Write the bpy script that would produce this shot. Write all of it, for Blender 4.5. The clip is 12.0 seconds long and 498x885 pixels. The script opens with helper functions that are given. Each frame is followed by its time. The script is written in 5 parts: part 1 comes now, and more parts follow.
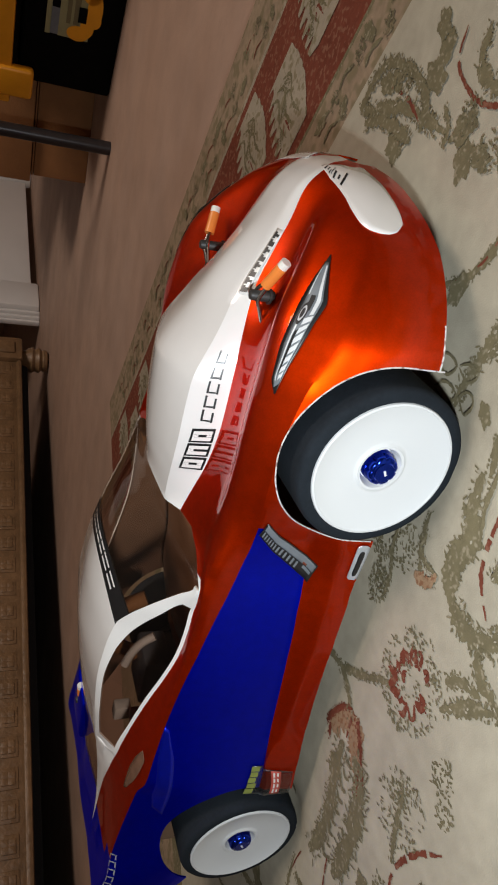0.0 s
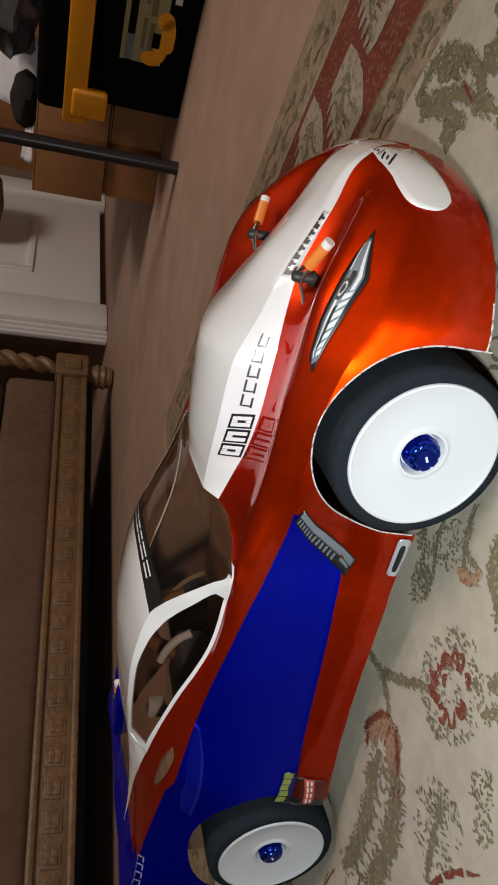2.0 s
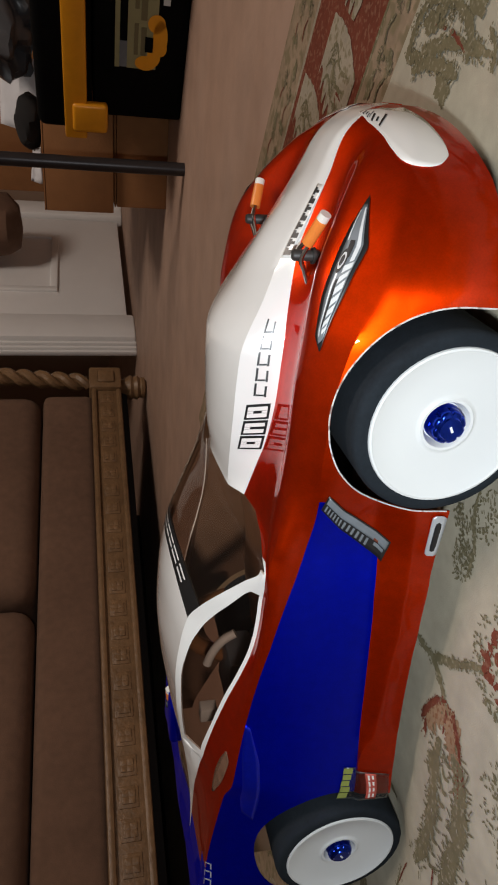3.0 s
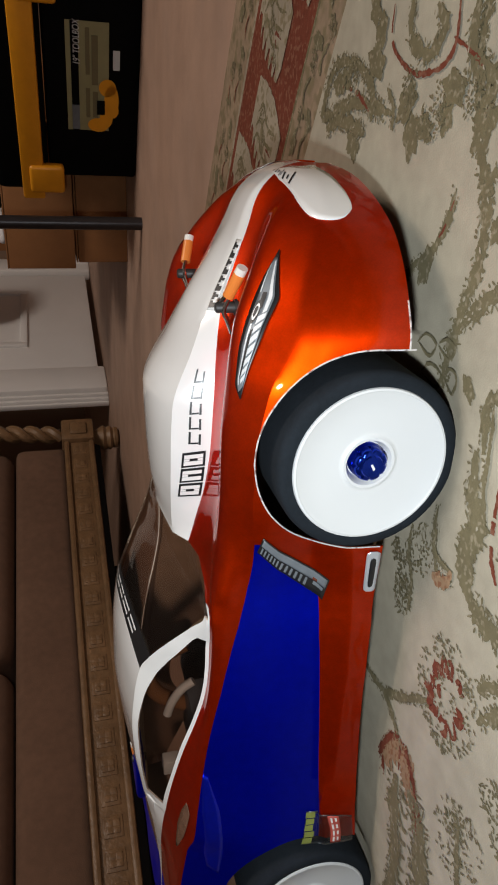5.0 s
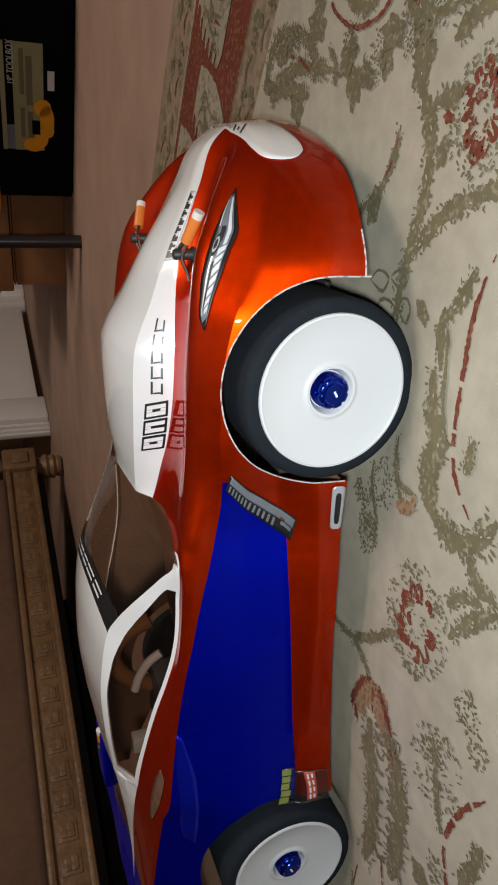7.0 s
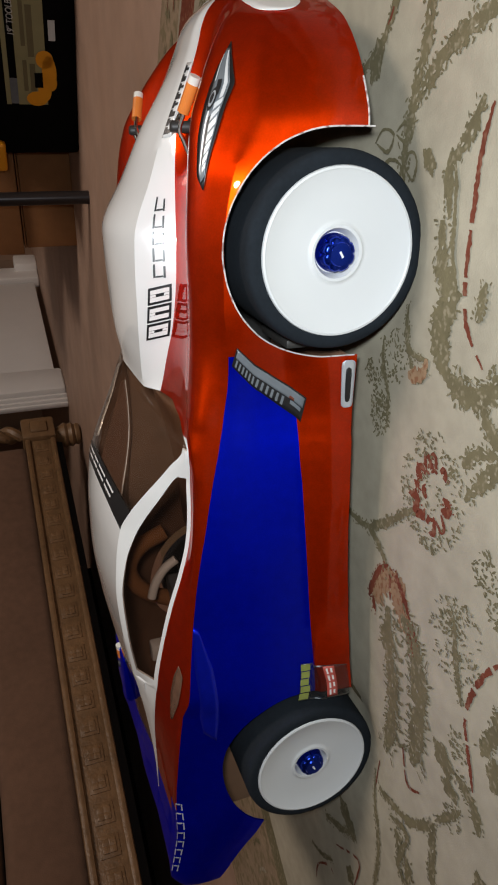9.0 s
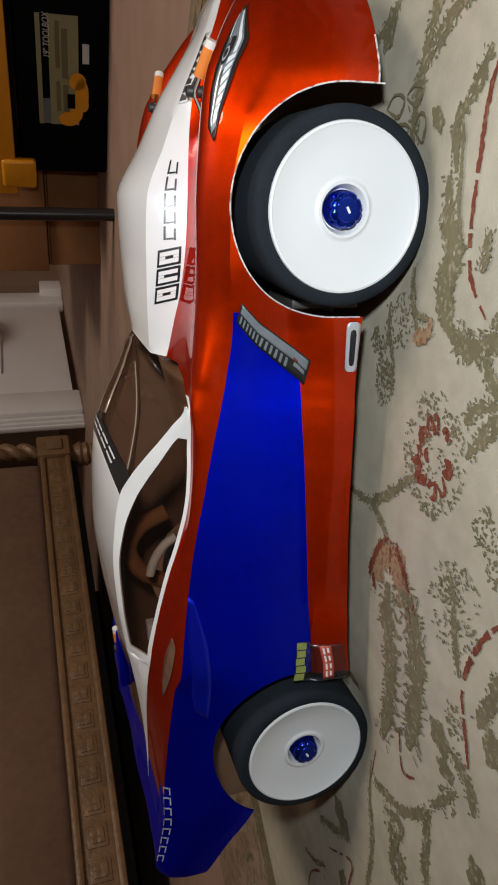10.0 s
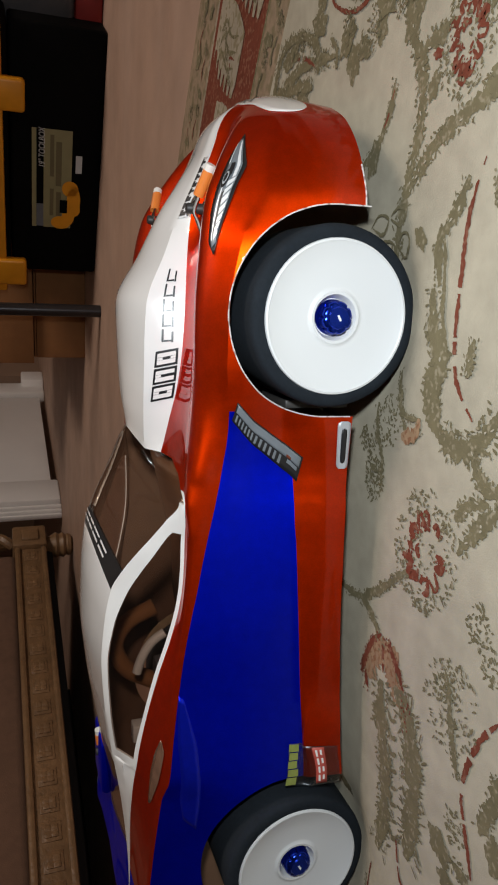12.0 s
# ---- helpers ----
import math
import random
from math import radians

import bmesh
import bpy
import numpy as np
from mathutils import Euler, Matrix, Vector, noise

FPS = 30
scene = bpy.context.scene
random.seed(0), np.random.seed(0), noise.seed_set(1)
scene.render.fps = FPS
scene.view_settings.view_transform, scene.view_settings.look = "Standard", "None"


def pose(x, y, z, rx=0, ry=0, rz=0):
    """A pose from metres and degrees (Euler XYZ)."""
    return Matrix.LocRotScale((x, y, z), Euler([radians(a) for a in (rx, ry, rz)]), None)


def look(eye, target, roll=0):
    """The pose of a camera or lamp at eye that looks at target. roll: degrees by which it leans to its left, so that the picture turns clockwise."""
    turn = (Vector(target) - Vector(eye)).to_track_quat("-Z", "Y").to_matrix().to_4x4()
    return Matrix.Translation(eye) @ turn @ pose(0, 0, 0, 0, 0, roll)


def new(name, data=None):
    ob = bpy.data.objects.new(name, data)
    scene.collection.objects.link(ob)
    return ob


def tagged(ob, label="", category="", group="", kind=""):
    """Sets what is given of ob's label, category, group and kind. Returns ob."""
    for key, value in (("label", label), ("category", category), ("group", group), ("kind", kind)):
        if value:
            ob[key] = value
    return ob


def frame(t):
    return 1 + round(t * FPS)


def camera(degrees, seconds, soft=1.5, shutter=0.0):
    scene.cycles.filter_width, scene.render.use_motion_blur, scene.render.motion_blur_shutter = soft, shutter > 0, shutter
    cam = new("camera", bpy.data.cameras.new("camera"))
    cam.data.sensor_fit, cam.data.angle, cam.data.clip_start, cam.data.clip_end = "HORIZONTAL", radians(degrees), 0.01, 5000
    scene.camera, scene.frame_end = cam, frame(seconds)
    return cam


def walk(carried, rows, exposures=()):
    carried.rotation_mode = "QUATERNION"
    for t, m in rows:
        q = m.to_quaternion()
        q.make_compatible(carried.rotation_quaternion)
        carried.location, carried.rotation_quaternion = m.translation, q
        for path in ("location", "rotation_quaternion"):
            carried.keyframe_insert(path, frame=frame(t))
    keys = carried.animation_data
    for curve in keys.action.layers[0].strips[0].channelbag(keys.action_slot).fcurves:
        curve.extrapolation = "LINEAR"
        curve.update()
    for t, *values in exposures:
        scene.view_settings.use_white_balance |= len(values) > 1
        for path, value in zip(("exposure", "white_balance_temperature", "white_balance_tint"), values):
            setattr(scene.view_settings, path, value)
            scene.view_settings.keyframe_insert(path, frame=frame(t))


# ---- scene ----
cam = camera(39.6, 12.0, soft=2.0)
PATH = [
    (0, (0.129, -0.296, 0.184), (-0.815, 1.301, -0.564), -88.0),
    (0.5, (0.112, -0.308, 0.186), (-0.821, 1.328, -0.488), -88.7),
    (1, (0.109, -0.307, 0.172), (-0.83, 1.335, -0.479), -91.3),
    (1.5, (0.106, -0.304, 0.174), (-0.88, 1.329, -0.428), -88.4),
    (2, (0.112, -0.303, 0.171), (-0.8, 1.381, -0.403), -85.4),
    (2.5, (0.111, -0.302, 0.162), (-0.805, 1.404, -0.341), -89.2),
    (3, (0.107, -0.298, 0.158), (-0.832, 1.408, -0.297), -91.6),
    (3.2, (0.108, -0.298, 0.160), (-0.848, 1.408, -0.262), -88.3),
    (4.8, (0.112, -0.306, 0.140), (-0.763, 1.432, -0.322), -94.3),
    (5, (0.113, -0.308, 0.14), (-0.714, 1.44, -0.372), -94.0),
    (5.5, (0.1, -0.321, 0.159), (-0.689, 1.431, -0.398), -93.6),
    (6, (0.1, -0.324, 0.155), (-0.608, 1.428, -0.501), -93.5),
    (6.5, (0.094, -0.318, 0.152), (-0.6, 1.435, -0.514), -94.5),
    (7, (0.078, -0.324, 0.153), (-0.648, 1.412, -0.525), -95.7),
    (7.2, (0.071, -0.329, 0.154), (-0.638, 1.412, -0.526), -95.4),
    (8.8, (0.045, -0.335, 0.151), (-0.713, 1.405, -0.480), -99.7),
    (9, (0.037, -0.335, 0.151), (-0.75, 1.397, -0.467), -98.1),
    (9.5, (0.018, -0.341, 0.15), (-0.712, 1.418, -0.463), -94.4),
    (10, (0.006, -0.347, 0.148), (-0.679, 1.438, -0.437), -94.8),
    (10.5, (0.009, -0.349, 0.151), (-0.585, 1.493, -0.353), -96.0),
    (11, (0.003, -0.353, 0.147), (-0.467, 1.495, -0.455), -94.9),
    (11.5, (0.002, -0.352, 0.149), (-0.47, 1.474, -0.516), -94.3),
    (12, (0.01, -0.35, 0.157), (-0.424, 1.486, -0.507), -92.1),
]
walk(cam, [(t, look(eye, target, roll)) for t, eye, target, roll in PATH], exposures=[(0.0, 0.0), (5.0, -0.03), (6.5, -0.12), (9.5, -0.09), (10.5, -0.04), (12.0, -0.06)])

# ---- light ----
world = bpy.data.worlds.new("world")
scene.world = world
world.use_nodes = True
world.node_tree.nodes["Background"].inputs[0].default_value = (1.0, 0.72, 0.5, 1)
world.node_tree.nodes["Background"].inputs[1].default_value = 0.012
scene.view_settings.exposure = 0.0


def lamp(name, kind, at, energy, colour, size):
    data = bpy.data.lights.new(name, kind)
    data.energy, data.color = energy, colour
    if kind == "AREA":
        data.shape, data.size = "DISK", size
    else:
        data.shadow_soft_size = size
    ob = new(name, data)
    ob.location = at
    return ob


TORCH = lamp("phone_torch", "AREA", (0.065, -0.352, 0.172), 1.38, (0.88, 0.955, 1.0), 0.022)
TORCH.matrix_basis = look((0.065, -0.352, 0.172), (-0.62, 1.42, -0.45))
# unseen room light without a fixture, placed ahead and high to suit the lit door
ROOM = lamp("unseen_room_light", "AREA", (1.35, 0.25, 2.1), 29.5, (1.0, 0.86, 0.75), 0.75)
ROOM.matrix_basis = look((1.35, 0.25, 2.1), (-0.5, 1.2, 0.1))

# ---- materials ----


def mat(name, colour, rough=0.5, metal=0.0, noise_scale=0.0, amount=0.0, bump=0.0, bump_scale=0.0, coat=0.0, spec=0.5, coat_rough=0.05, coat_ior=1.5, tint=None):
    m = bpy.data.materials.new(name)
    m.use_nodes = True
    n, links = m.node_tree.nodes, m.node_tree.links
    b = n["Principled BSDF"]
    b.inputs["Base Color"].default_value = (*colour, 1)
    b.inputs["Roughness"].default_value = rough
    b.inputs["Metallic"].default_value = metal
    b.inputs["Coat Weight"].default_value = coat
    b.inputs["Coat Roughness"].default_value = coat_rough
    b.inputs["Coat IOR"].default_value = coat_ior
    b.inputs["Specular IOR Level"].default_value = spec
    if tint:
        b.inputs["Specular Tint"].default_value = (*tint, 1)
    if noise_scale or bump_scale:
        co = n.new("ShaderNodeTexCoord")
    if noise_scale:
        fine, wide, mix, ramp = n.new("ShaderNodeTexNoise"), n.new("ShaderNodeTexNoise"), n.new("ShaderNodeMath"), n.new("ShaderNodeMapRange")
        fine.inputs["Scale"].default_value, wide.inputs["Scale"].default_value = noise_scale, noise_scale / 7
        fine.inputs["Detail"].default_value = 4
        mix.operation = "ADD"
        ramp.inputs["From Min"].default_value, ramp.inputs["From Max"].default_value = 0.6, 1.4
        ramp.inputs["To Min"].default_value, ramp.inputs["To Max"].default_value = 1 - amount, 1 + amount
        mul = n.new("ShaderNodeVectorMath")
        mul.operation = "SCALE"
        mul.inputs[0].default_value = colour
        for q in (fine, wide):
            links.new(co.outputs["Object"], q.inputs["Vector"])
        links.new(fine.outputs["Fac"], mix.inputs[0])
        links.new(wide.outputs["Fac"], mix.inputs[1])
        links.new(mix.outputs[0], ramp.inputs["Value"])
        links.new(ramp.outputs[0], mul.inputs["Scale"])
        links.new(mul.outputs[0], b.inputs["Base Color"])
    if bump_scale:
        grain, relief = n.new("ShaderNodeTexNoise"), n.new("ShaderNodeBump")
        grain.inputs["Scale"].default_value = bump_scale
        relief.inputs["Strength"].default_value = bump
        relief.inputs["Distance"].default_value = 0.5 / bump_scale
        links.new(co.outputs["Object"], grain.inputs["Vector"])
        links.new(grain.outputs["Fac"], relief.inputs["Height"])
        links.new(relief.outputs["Normal"], b.inputs["Normal"])
    return m


def clear(name, colour, rough=0.03, share=0.8):
    """Clear sheet plastic: part of it passes light, the rest is gloss."""
    m = bpy.data.materials.new(name)
    m.use_nodes = True
    n, links = m.node_tree.nodes, m.node_tree.links
    b, out = n["Principled BSDF"], n["Material Output"]
    b.inputs["Base Color"].default_value = (*[c * 0.03 for c in colour], 1)
    b.inputs["Roughness"].default_value = rough
    t, mix = n.new("ShaderNodeBsdfTransparent"), n.new("ShaderNodeMixShader")
    t.inputs[0].default_value = (*colour, 1)
    mix.inputs[0].default_value = share
    links.new(b.outputs[0], mix.inputs[1])
    links.new(t.outputs[0], mix.inputs[2])
    gloss, edge, sheen = n.new("ShaderNodeBsdfGlossy"), n.new("ShaderNodeLayerWeight"), n.new("ShaderNodeMixShader")
    steep, share_out = n.new("ShaderNodeMath"), n.new("ShaderNodeMath")
    gloss.inputs["Roughness"].default_value = rough
    edge.inputs["Blend"].default_value = 0.5
    steep.operation, steep.inputs[1].default_value = "POWER", 4.5
    share_out.operation = "MULTIPLY_ADD"
    share_out.inputs[1].default_value, share_out.inputs[2].default_value = 0.85, 0.05
    links.new(edge.outputs["Facing"], steep.inputs[0])
    links.new(steep.outputs[0], share_out.inputs[0])
    links.new(share_out.outputs[0], sheen.inputs[0])
    links.new(mix.outputs[0], sheen.inputs[1])
    links.new(gloss.outputs[0], sheen.inputs[2])
    links.new(sheen.outputs[0], out.inputs["Surface"])
    return m


RED = mat("candy_red_paint", (0.66, 0.034, 0.0006), 0.42, 0.93, 1400, 0.14, coat=1.0, coat_rough=0.02, coat_ior=1.32, tint=(0.9, 0.12, 0.02), spec=0.2)
WHITE = mat("white_paint", (0.78, 0.77, 0.75), 0.25, 0, 60, 0.04, coat=1.0, coat_rough=0.03)
BLUE = mat("blue_paint", (0.0002, 0.011, 0.80), 0.48, 0.98, 1400, 0.08, coat=0.3, spec=0.3, coat_rough=0.04, tint=(0.02, 0.08, 1.0))
BLACK = mat("black_decal", (0.012, 0.012, 0.013), 0.35, 0, 90, 0.2)
GREY = mat("grey_decal", (0.17, 0.19, 0.21), 0.35, 0.2, 150, 0.2)
SILVER = mat("silver_decal", (0.5, 0.52, 0.55), 0.3, 0.4, 150, 0.15)
SMOKE = clear("smoked_clear_plastic", (0.66, 0.55, 0.49), 0.04, 0.92)
CLEAR = clear("clear_plastic", (0.92, 0.84, 0.76), 0.04, 0.95)
TAPE = clear("clear_tape", (0.86, 0.88, 0.9), 0.3, 0.93)
RUBBER = mat("black_foam_rubber", (0.010, 0.0135, 0.018), 0.9, 0, 500, 0.25, 0.2, 900, spec=0.2)
RIM = mat("white_plastic_rim", (0.63, 0.64, 0.645), 0.4, 0, 40, 0.02)
ANODISED = mat("blue_anodised_aluminium", (0.008, 0.03, 0.36), 0.2, 0.9, 300, 0.15)
STEEL = mat("bright_steel", (0.6, 0.58, 0.55), 0.2, 1.0, 300, 0.1)
ORANGE = mat("orange_silicone_tube", (0.75, 0.22, 0.04), 0.4, 0, 200, 0.1)
POST = mat("white_nylon_post", (0.75, 0.72, 0.66), 0.45, 0, 200, 0.05)
CHASSIS = mat("dark_chassis", (0.03, 0.028, 0.026), 0.5, 0, 120, 0.3)
BROWNBOX = mat("cardboard", (0.27, 0.115, 0.038), 0.85, 0, 40, 0.15, 0.2, 300)
FLOOR = mat("tan_floor", (0.35, 0.228, 0.166), 0.6, 0, 16, 0.22, 0.1, 60)
n, links = FLOOR.node_tree.nodes, FLOOR.node_tree.links
base = n["Principled BSDF"].inputs["Base Color"].links[0].from_socket
co, turn, grain, ramp, tint = n.new("ShaderNodeTexCoord"), n.new("ShaderNodeMapping"), n.new("ShaderNodeTexNoise"), n.new("ShaderNodeMapRange"), n.new("ShaderNodeMix")
turn.inputs["Rotation"].default_value = (0, 0, radians(12))
turn.inputs["Scale"].default_value = (3.0, 11.0, 1.0)
grain.inputs["Scale"].default_value, grain.inputs["Detail"].default_value = 1.0, 6
ramp.inputs["From Min"].default_value, ramp.inputs["From Max"].default_value = 0.42, 0.68
ramp.inputs["To Max"].default_value = 0.22
tint.data_type = "RGBA"
tint.inputs["B"].default_value = (0.47, 0.34, 0.275, 1)
links.new(co.outputs["Object"], turn.inputs["Vector"])
links.new(turn.outputs["Vector"], grain.inputs["Vector"])
links.new(grain.outputs["Fac"], ramp.inputs["Value"])
links.new(ramp.outputs[0], tint.inputs["Factor"])
links.new(base, tint.inputs["A"])
links.new(tint.outputs["Result"], n["Principled BSDF"].inputs["Base Color"])
WALLM = mat("painted_wall", (0.30, 0.2, 0.14), 0.9, 0, 6, 0.06, 0.1, 150)
DOORM = mat("white_door_paint", (0.84, 0.83, 0.82), 0.4, 0, 8, 0.05)
TOOLBLACK = mat("black_plastic", (0.003, 0.003, 0.003), 0.7, 0, 80, 0.2, 0.2, 400, spec=0.06)
YELLOW = mat("yellow_plastic", (0.75, 0.30, 0.01), 0.4, 0, 60, 0.1)
FABRIC = mat("brown_upholstery", (0.145, 0.080, 0.050), 0.95, 0, 60, 0.2, 0.5, 500)
CARVED = mat("antique_gold_wood", (0.20, 0.115, 0.055), 0.45, 0, 60, 0.3, 0.4, 120)
# near-black for the small bag and for the shade painted under the sofa
DARKVOID = mat("bag_black_and_shade", (0.008, 0.007, 0.007), 0.95, 0, 30, 0.2)
TUBEM = mat("dark_metal_tube", (0.045, 0.04, 0.042), 0.35, 0.5, 60, 0.2)
RUGM = mat("rug_field_pile", (0.36, 0.325, 0.25), 0.97, 0, 110, 0.16, 0.35, 1300, spec=0.1)


def pile_mat(name, main, other, share, scale=900):
    """Wool pile of one colour with tufts of another showing between."""
    m = mat(name, main, 0.97, 0, 200, 0.22, 0.35, 1300, spec=0.1)
    n, links = m.node_tree.nodes, m.node_tree.links
    b = n["Principled BSDF"]
    base = b.inputs["Base Color"].links[0].from_socket
    co, tuft, ramp, mix = n.new("ShaderNodeTexCoord"), n.new("ShaderNodeTexNoise"), n.new("ShaderNodeMapRange"), n.new("ShaderNodeMix")
    tuft.inputs["Scale"].default_value, tuft.inputs["Detail"].default_value = scale, 1
    ramp.inputs["From Min"].default_value, ramp.inputs["From Max"].default_value = 0.60 - 0.32 * share, 0.74 - 0.32 * share
    mix.data_type = "RGBA"
    mix.inputs["B"].default_value = (*other, 1)
    links.new(co.outputs["Object"], tuft.inputs["Vector"])
    links.new(tuft.outputs["Fac"], ramp.inputs["Value"])
    links.new(ramp.outputs[0], mix.inputs["Factor"])
    links.new(base, mix.inputs["A"])
    links.new(mix.outputs["Result"], b.inputs["Base Color"])
    return m


OLIVE = pile_mat("rug_olive_pile", (0.150, 0.128, 0.074), (0.25, 0.215, 0.145), 0.10, 420)
RUST = pile_mat("rug_rust_pile", (0.148, 0.042, 0.025), (0.20, 0.088, 0.056), 0.20, 300)
TAN = pile_mat("rug_tan_pile", (0.27, 0.20, 0.135), (0.19, 0.15, 0.09), 0.34, 120)
CREAM = pile_mat("rug_cream_pile", (0.31, 0.265, 0.20), (0.21, 0.175, 0.11), 0.30, 200)
PINK = pile_mat("rug_faded_pink_pile", (0.275, 0.180, 0.108), (0.21, 0.105, 0.058), 0.30, 480)

RUSTED = mat("dull_red_plastic", (0.30, 0.02, 0.015), 0.5, 0, 60, 0.2)

# ---- building helpers ----


def mesh_of(name, bm, materials, smooth=True):
    me = bpy.data.meshes.new(name)
    bm.to_mesh(me)
    bm.free()
    for m in materials if isinstance(materials, (list, tuple)) else [materials]:
        me.materials.append(m)
    if smooth:
        me.polygons.foreach_set("use_smooth", [True] * len(me.polygons))
        me.set_sharp_from_angle(angle=radians(38))
    return me


def thing(name, at=(0, 0, 0), label="", category="", group="", kind=""):
    ob = new(name)
    ob.location = at
    return tagged(ob, label, category, group, kind)


def part(name, bm, material, parent, label="", smooth=True):
    """Links a bmesh, given in world metres, as one mesh under a thing or part."""
    ob = new(name, mesh_of(name, bm, material, smooth))
    if parent:
        ob.parent = parent
        base, up = Vector(), parent
        while up:
            base += up.location
            up = up.parent
        ob.data.transform(Matrix.Translation(-base))
    return tagged(ob, label) if label else ob


def box(sx, sy, sz, m=Matrix(), bevel=0.0, segments=2, bm=None):
    """A bevelled box with its base's centre at the origin of m."""
    own = bmesh.new()
    bmesh.ops.create_cube(own, size=1, matrix=Matrix.LocRotScale((0, 0, sz / 2), None, (sx, sy, sz)))
    if bevel:
        bmesh.ops.bevel(own, geom=own.edges[:], offset=bevel, segments=segments, affect="EDGES", profile=0.5)
    own.transform(m)
    return join(own, bm)


def join(own, bm=None):
    if bm is None:
        return own
    me = bpy.data.meshes.new("tmp")
    own.to_mesh(me)
    own.free()
    bm.from_mesh(me)
    bpy.data.meshes.remove(me)
    return bm


def lathe(profile, m=Matrix(), steps=48, bm=None, closed=False):
    """Turns a profile of (radius, height) about the z axis of m."""
    own = bmesh.new()
    rings = []
    for r, h in profile:
        rings.append([own.verts.new((r * math.cos(2 * math.pi * k / steps), r * math.sin(2 * math.pi * k / steps), h)) for k in range(steps)])
    pairs = list(zip(rings, rings[1:])) + ([(rings[-1], rings[0])] if closed else [])
    for a, b in pairs:
        for k in range(steps):
            own.faces.new((a[k], a[(k + 1) % steps], b[(k + 1) % steps], b[k]))
    if not closed:
        own.faces.new(rings[0][::-1])
        own.faces.new(rings[-1])
    own.transform(m)
    return join(own, bm)


def pipe(points, radius, sides=10, bm=None):
    """A round rod along a smooth line through the points."""
    pts = [Vector(p) for p in points]
    if len(pts) > 2:
        line = []
        ext = [2 * pts[0] - pts[1], *pts, 2 * pts[-1] - pts[-2]]
        for a, b, c, d in zip(ext, ext[1:], ext[2:], ext[3:]):
            for k in range(6):
                t = k / 6
                line.append(0.5 * (2 * b + (c - a) * t + (2 * a - 5 * b + 4 * c - d) * t * t + (3 * b - a - 3 * c + d) * t ** 3))
        pts = line + [pts[-1]]
    own = bmesh.new()
    rings, side = [], None
    for k, p in enumerate(pts):
        way = (pts[min(k + 1, len(pts) - 1)] - pts[max(k - 1, 0)]).normalized()
        side = (side - way * side.dot(way)).normalized() if side else way.orthogonal().normalized()
        other = way.cross(side)
        rings.append([own.verts.new(p + radius * (math.cos(2 * math.pi * i / sides) * side + math.sin(2 * math.pi * i / sides) * other)) for i in range(sides)])
    for a, b in zip(rings, rings[1:]):
        for i in range(sides):
            own.faces.new((a[i], a[(i + 1) % sides], b[(i + 1) % sides], b[i]))
    own.faces.new(rings[0][::-1])
    own.faces.new(rings[-1])
    return join(own, bm)


# ---- room ----
FZ = -0.006
DX, DY = Vector((0.8, -0.6, 0)), Vector((0.6, 0.8, 0))


def slab(name, x0, y0, x1, y1, z0, z1, material, label, kind="structure", category=""):
    bm = box(x1 - x0, y1 - y0, z1 - z0, Matrix.Translation(((x0 + x1) / 2, (y0 + y1) / 2, z0)))
    ob = new(name, mesh_of(name, bm, material, False))
    return tagged(ob, label, category or name.split("_")[0], "", kind)


slab("floor", -3.2, -1.8, 2.4, 4.4, -0.1, FZ, FLOOR, "tan brown smooth floor with faint streaks", category="floor")
slab("ceiling", -3.2, -1.8, 2.4, 4.4, 2.42, 2.5, DOORM, "plain off-white painted ceiling", category="ceiling")
slab("wall_west", -3.3, -1.8, -3.2, 4.4, -0.1, 2.5, WALLM, "warm beige painted wall", category="wall")
slab("wall_east", 2.4, -1.8, 2.5, 4.4, -0.1, 2.5, WALLM, "warm beige painted wall", category="wall")
slab("wall_south", -3.3, -1.9, 2.5, -1.8, -0.1, 2.5, WALLM, "warm beige painted wall behind the viewer", category="wall")
slab("wall_north", -3.3, 4.4, 2.5, 4.5, -0.1, 2.5, WALLM, "warm beige painted wall in deep shade", category="wall")


def frame_at(origin, along):
    """A pose at origin whose x axis runs along, z up."""
    x = Vector((along[0], along[1], 0)).normalized()
    y = Vector((0, 0, 1)).cross(x)
    return Matrix((( x.x, y.x, 0, origin[0]), (x.y, y.y, 0, origin[1]), (0, 0, 1, origin[2]), (0, 0, 0, 1)))


# door wall: runs from the casing towards the back of the room
DW = frame_at((-0.642, 1.98, FZ), (0.192, 0.72))
wall_side = tagged(new("wall_side", mesh_of("wall_side", box(1.6, 0.06, 2.42, DW @ Matrix.Translation((1.78, 0.06, 0))), WALLM, False)), "shaded beige wall beyond the white door", "wall", "", "structure")
door = thing("door_1", DW.translation, "closed white panelled door above a dark floor gap", "door", "", "structure")
part("leaf", box(0.70, 0.035, 2.0, DW @ Matrix.Translation((0.35, 0.03, 0.022)), 0.003), DOORM, door)
for z0, z1 in ((0.25, 0.9), (1.05, 1.85)):
    ring = bmesh.new()
    for x0, x1, a, b in ((0.15, 0.175, z0, z1), (0.53, 0.555, z0, z1), (0.175, 0.53, z0, z0 + 0.025), (0.175, 0.53, z1 - 0.025, z1)):
        box(x1 - x0, 0.012, b - a, DW @ Matrix.Translation(((x0 + x1) / 2, 0.008, a)), 0.004, bm=ring)
    part("panel_moulding", ring, DOORM, door)
part("casing", box(0.13, 0.05, 2.1, DW @ Matrix.Translation((-0.07, 0.02, 0)), 0.01), DOORM, door)
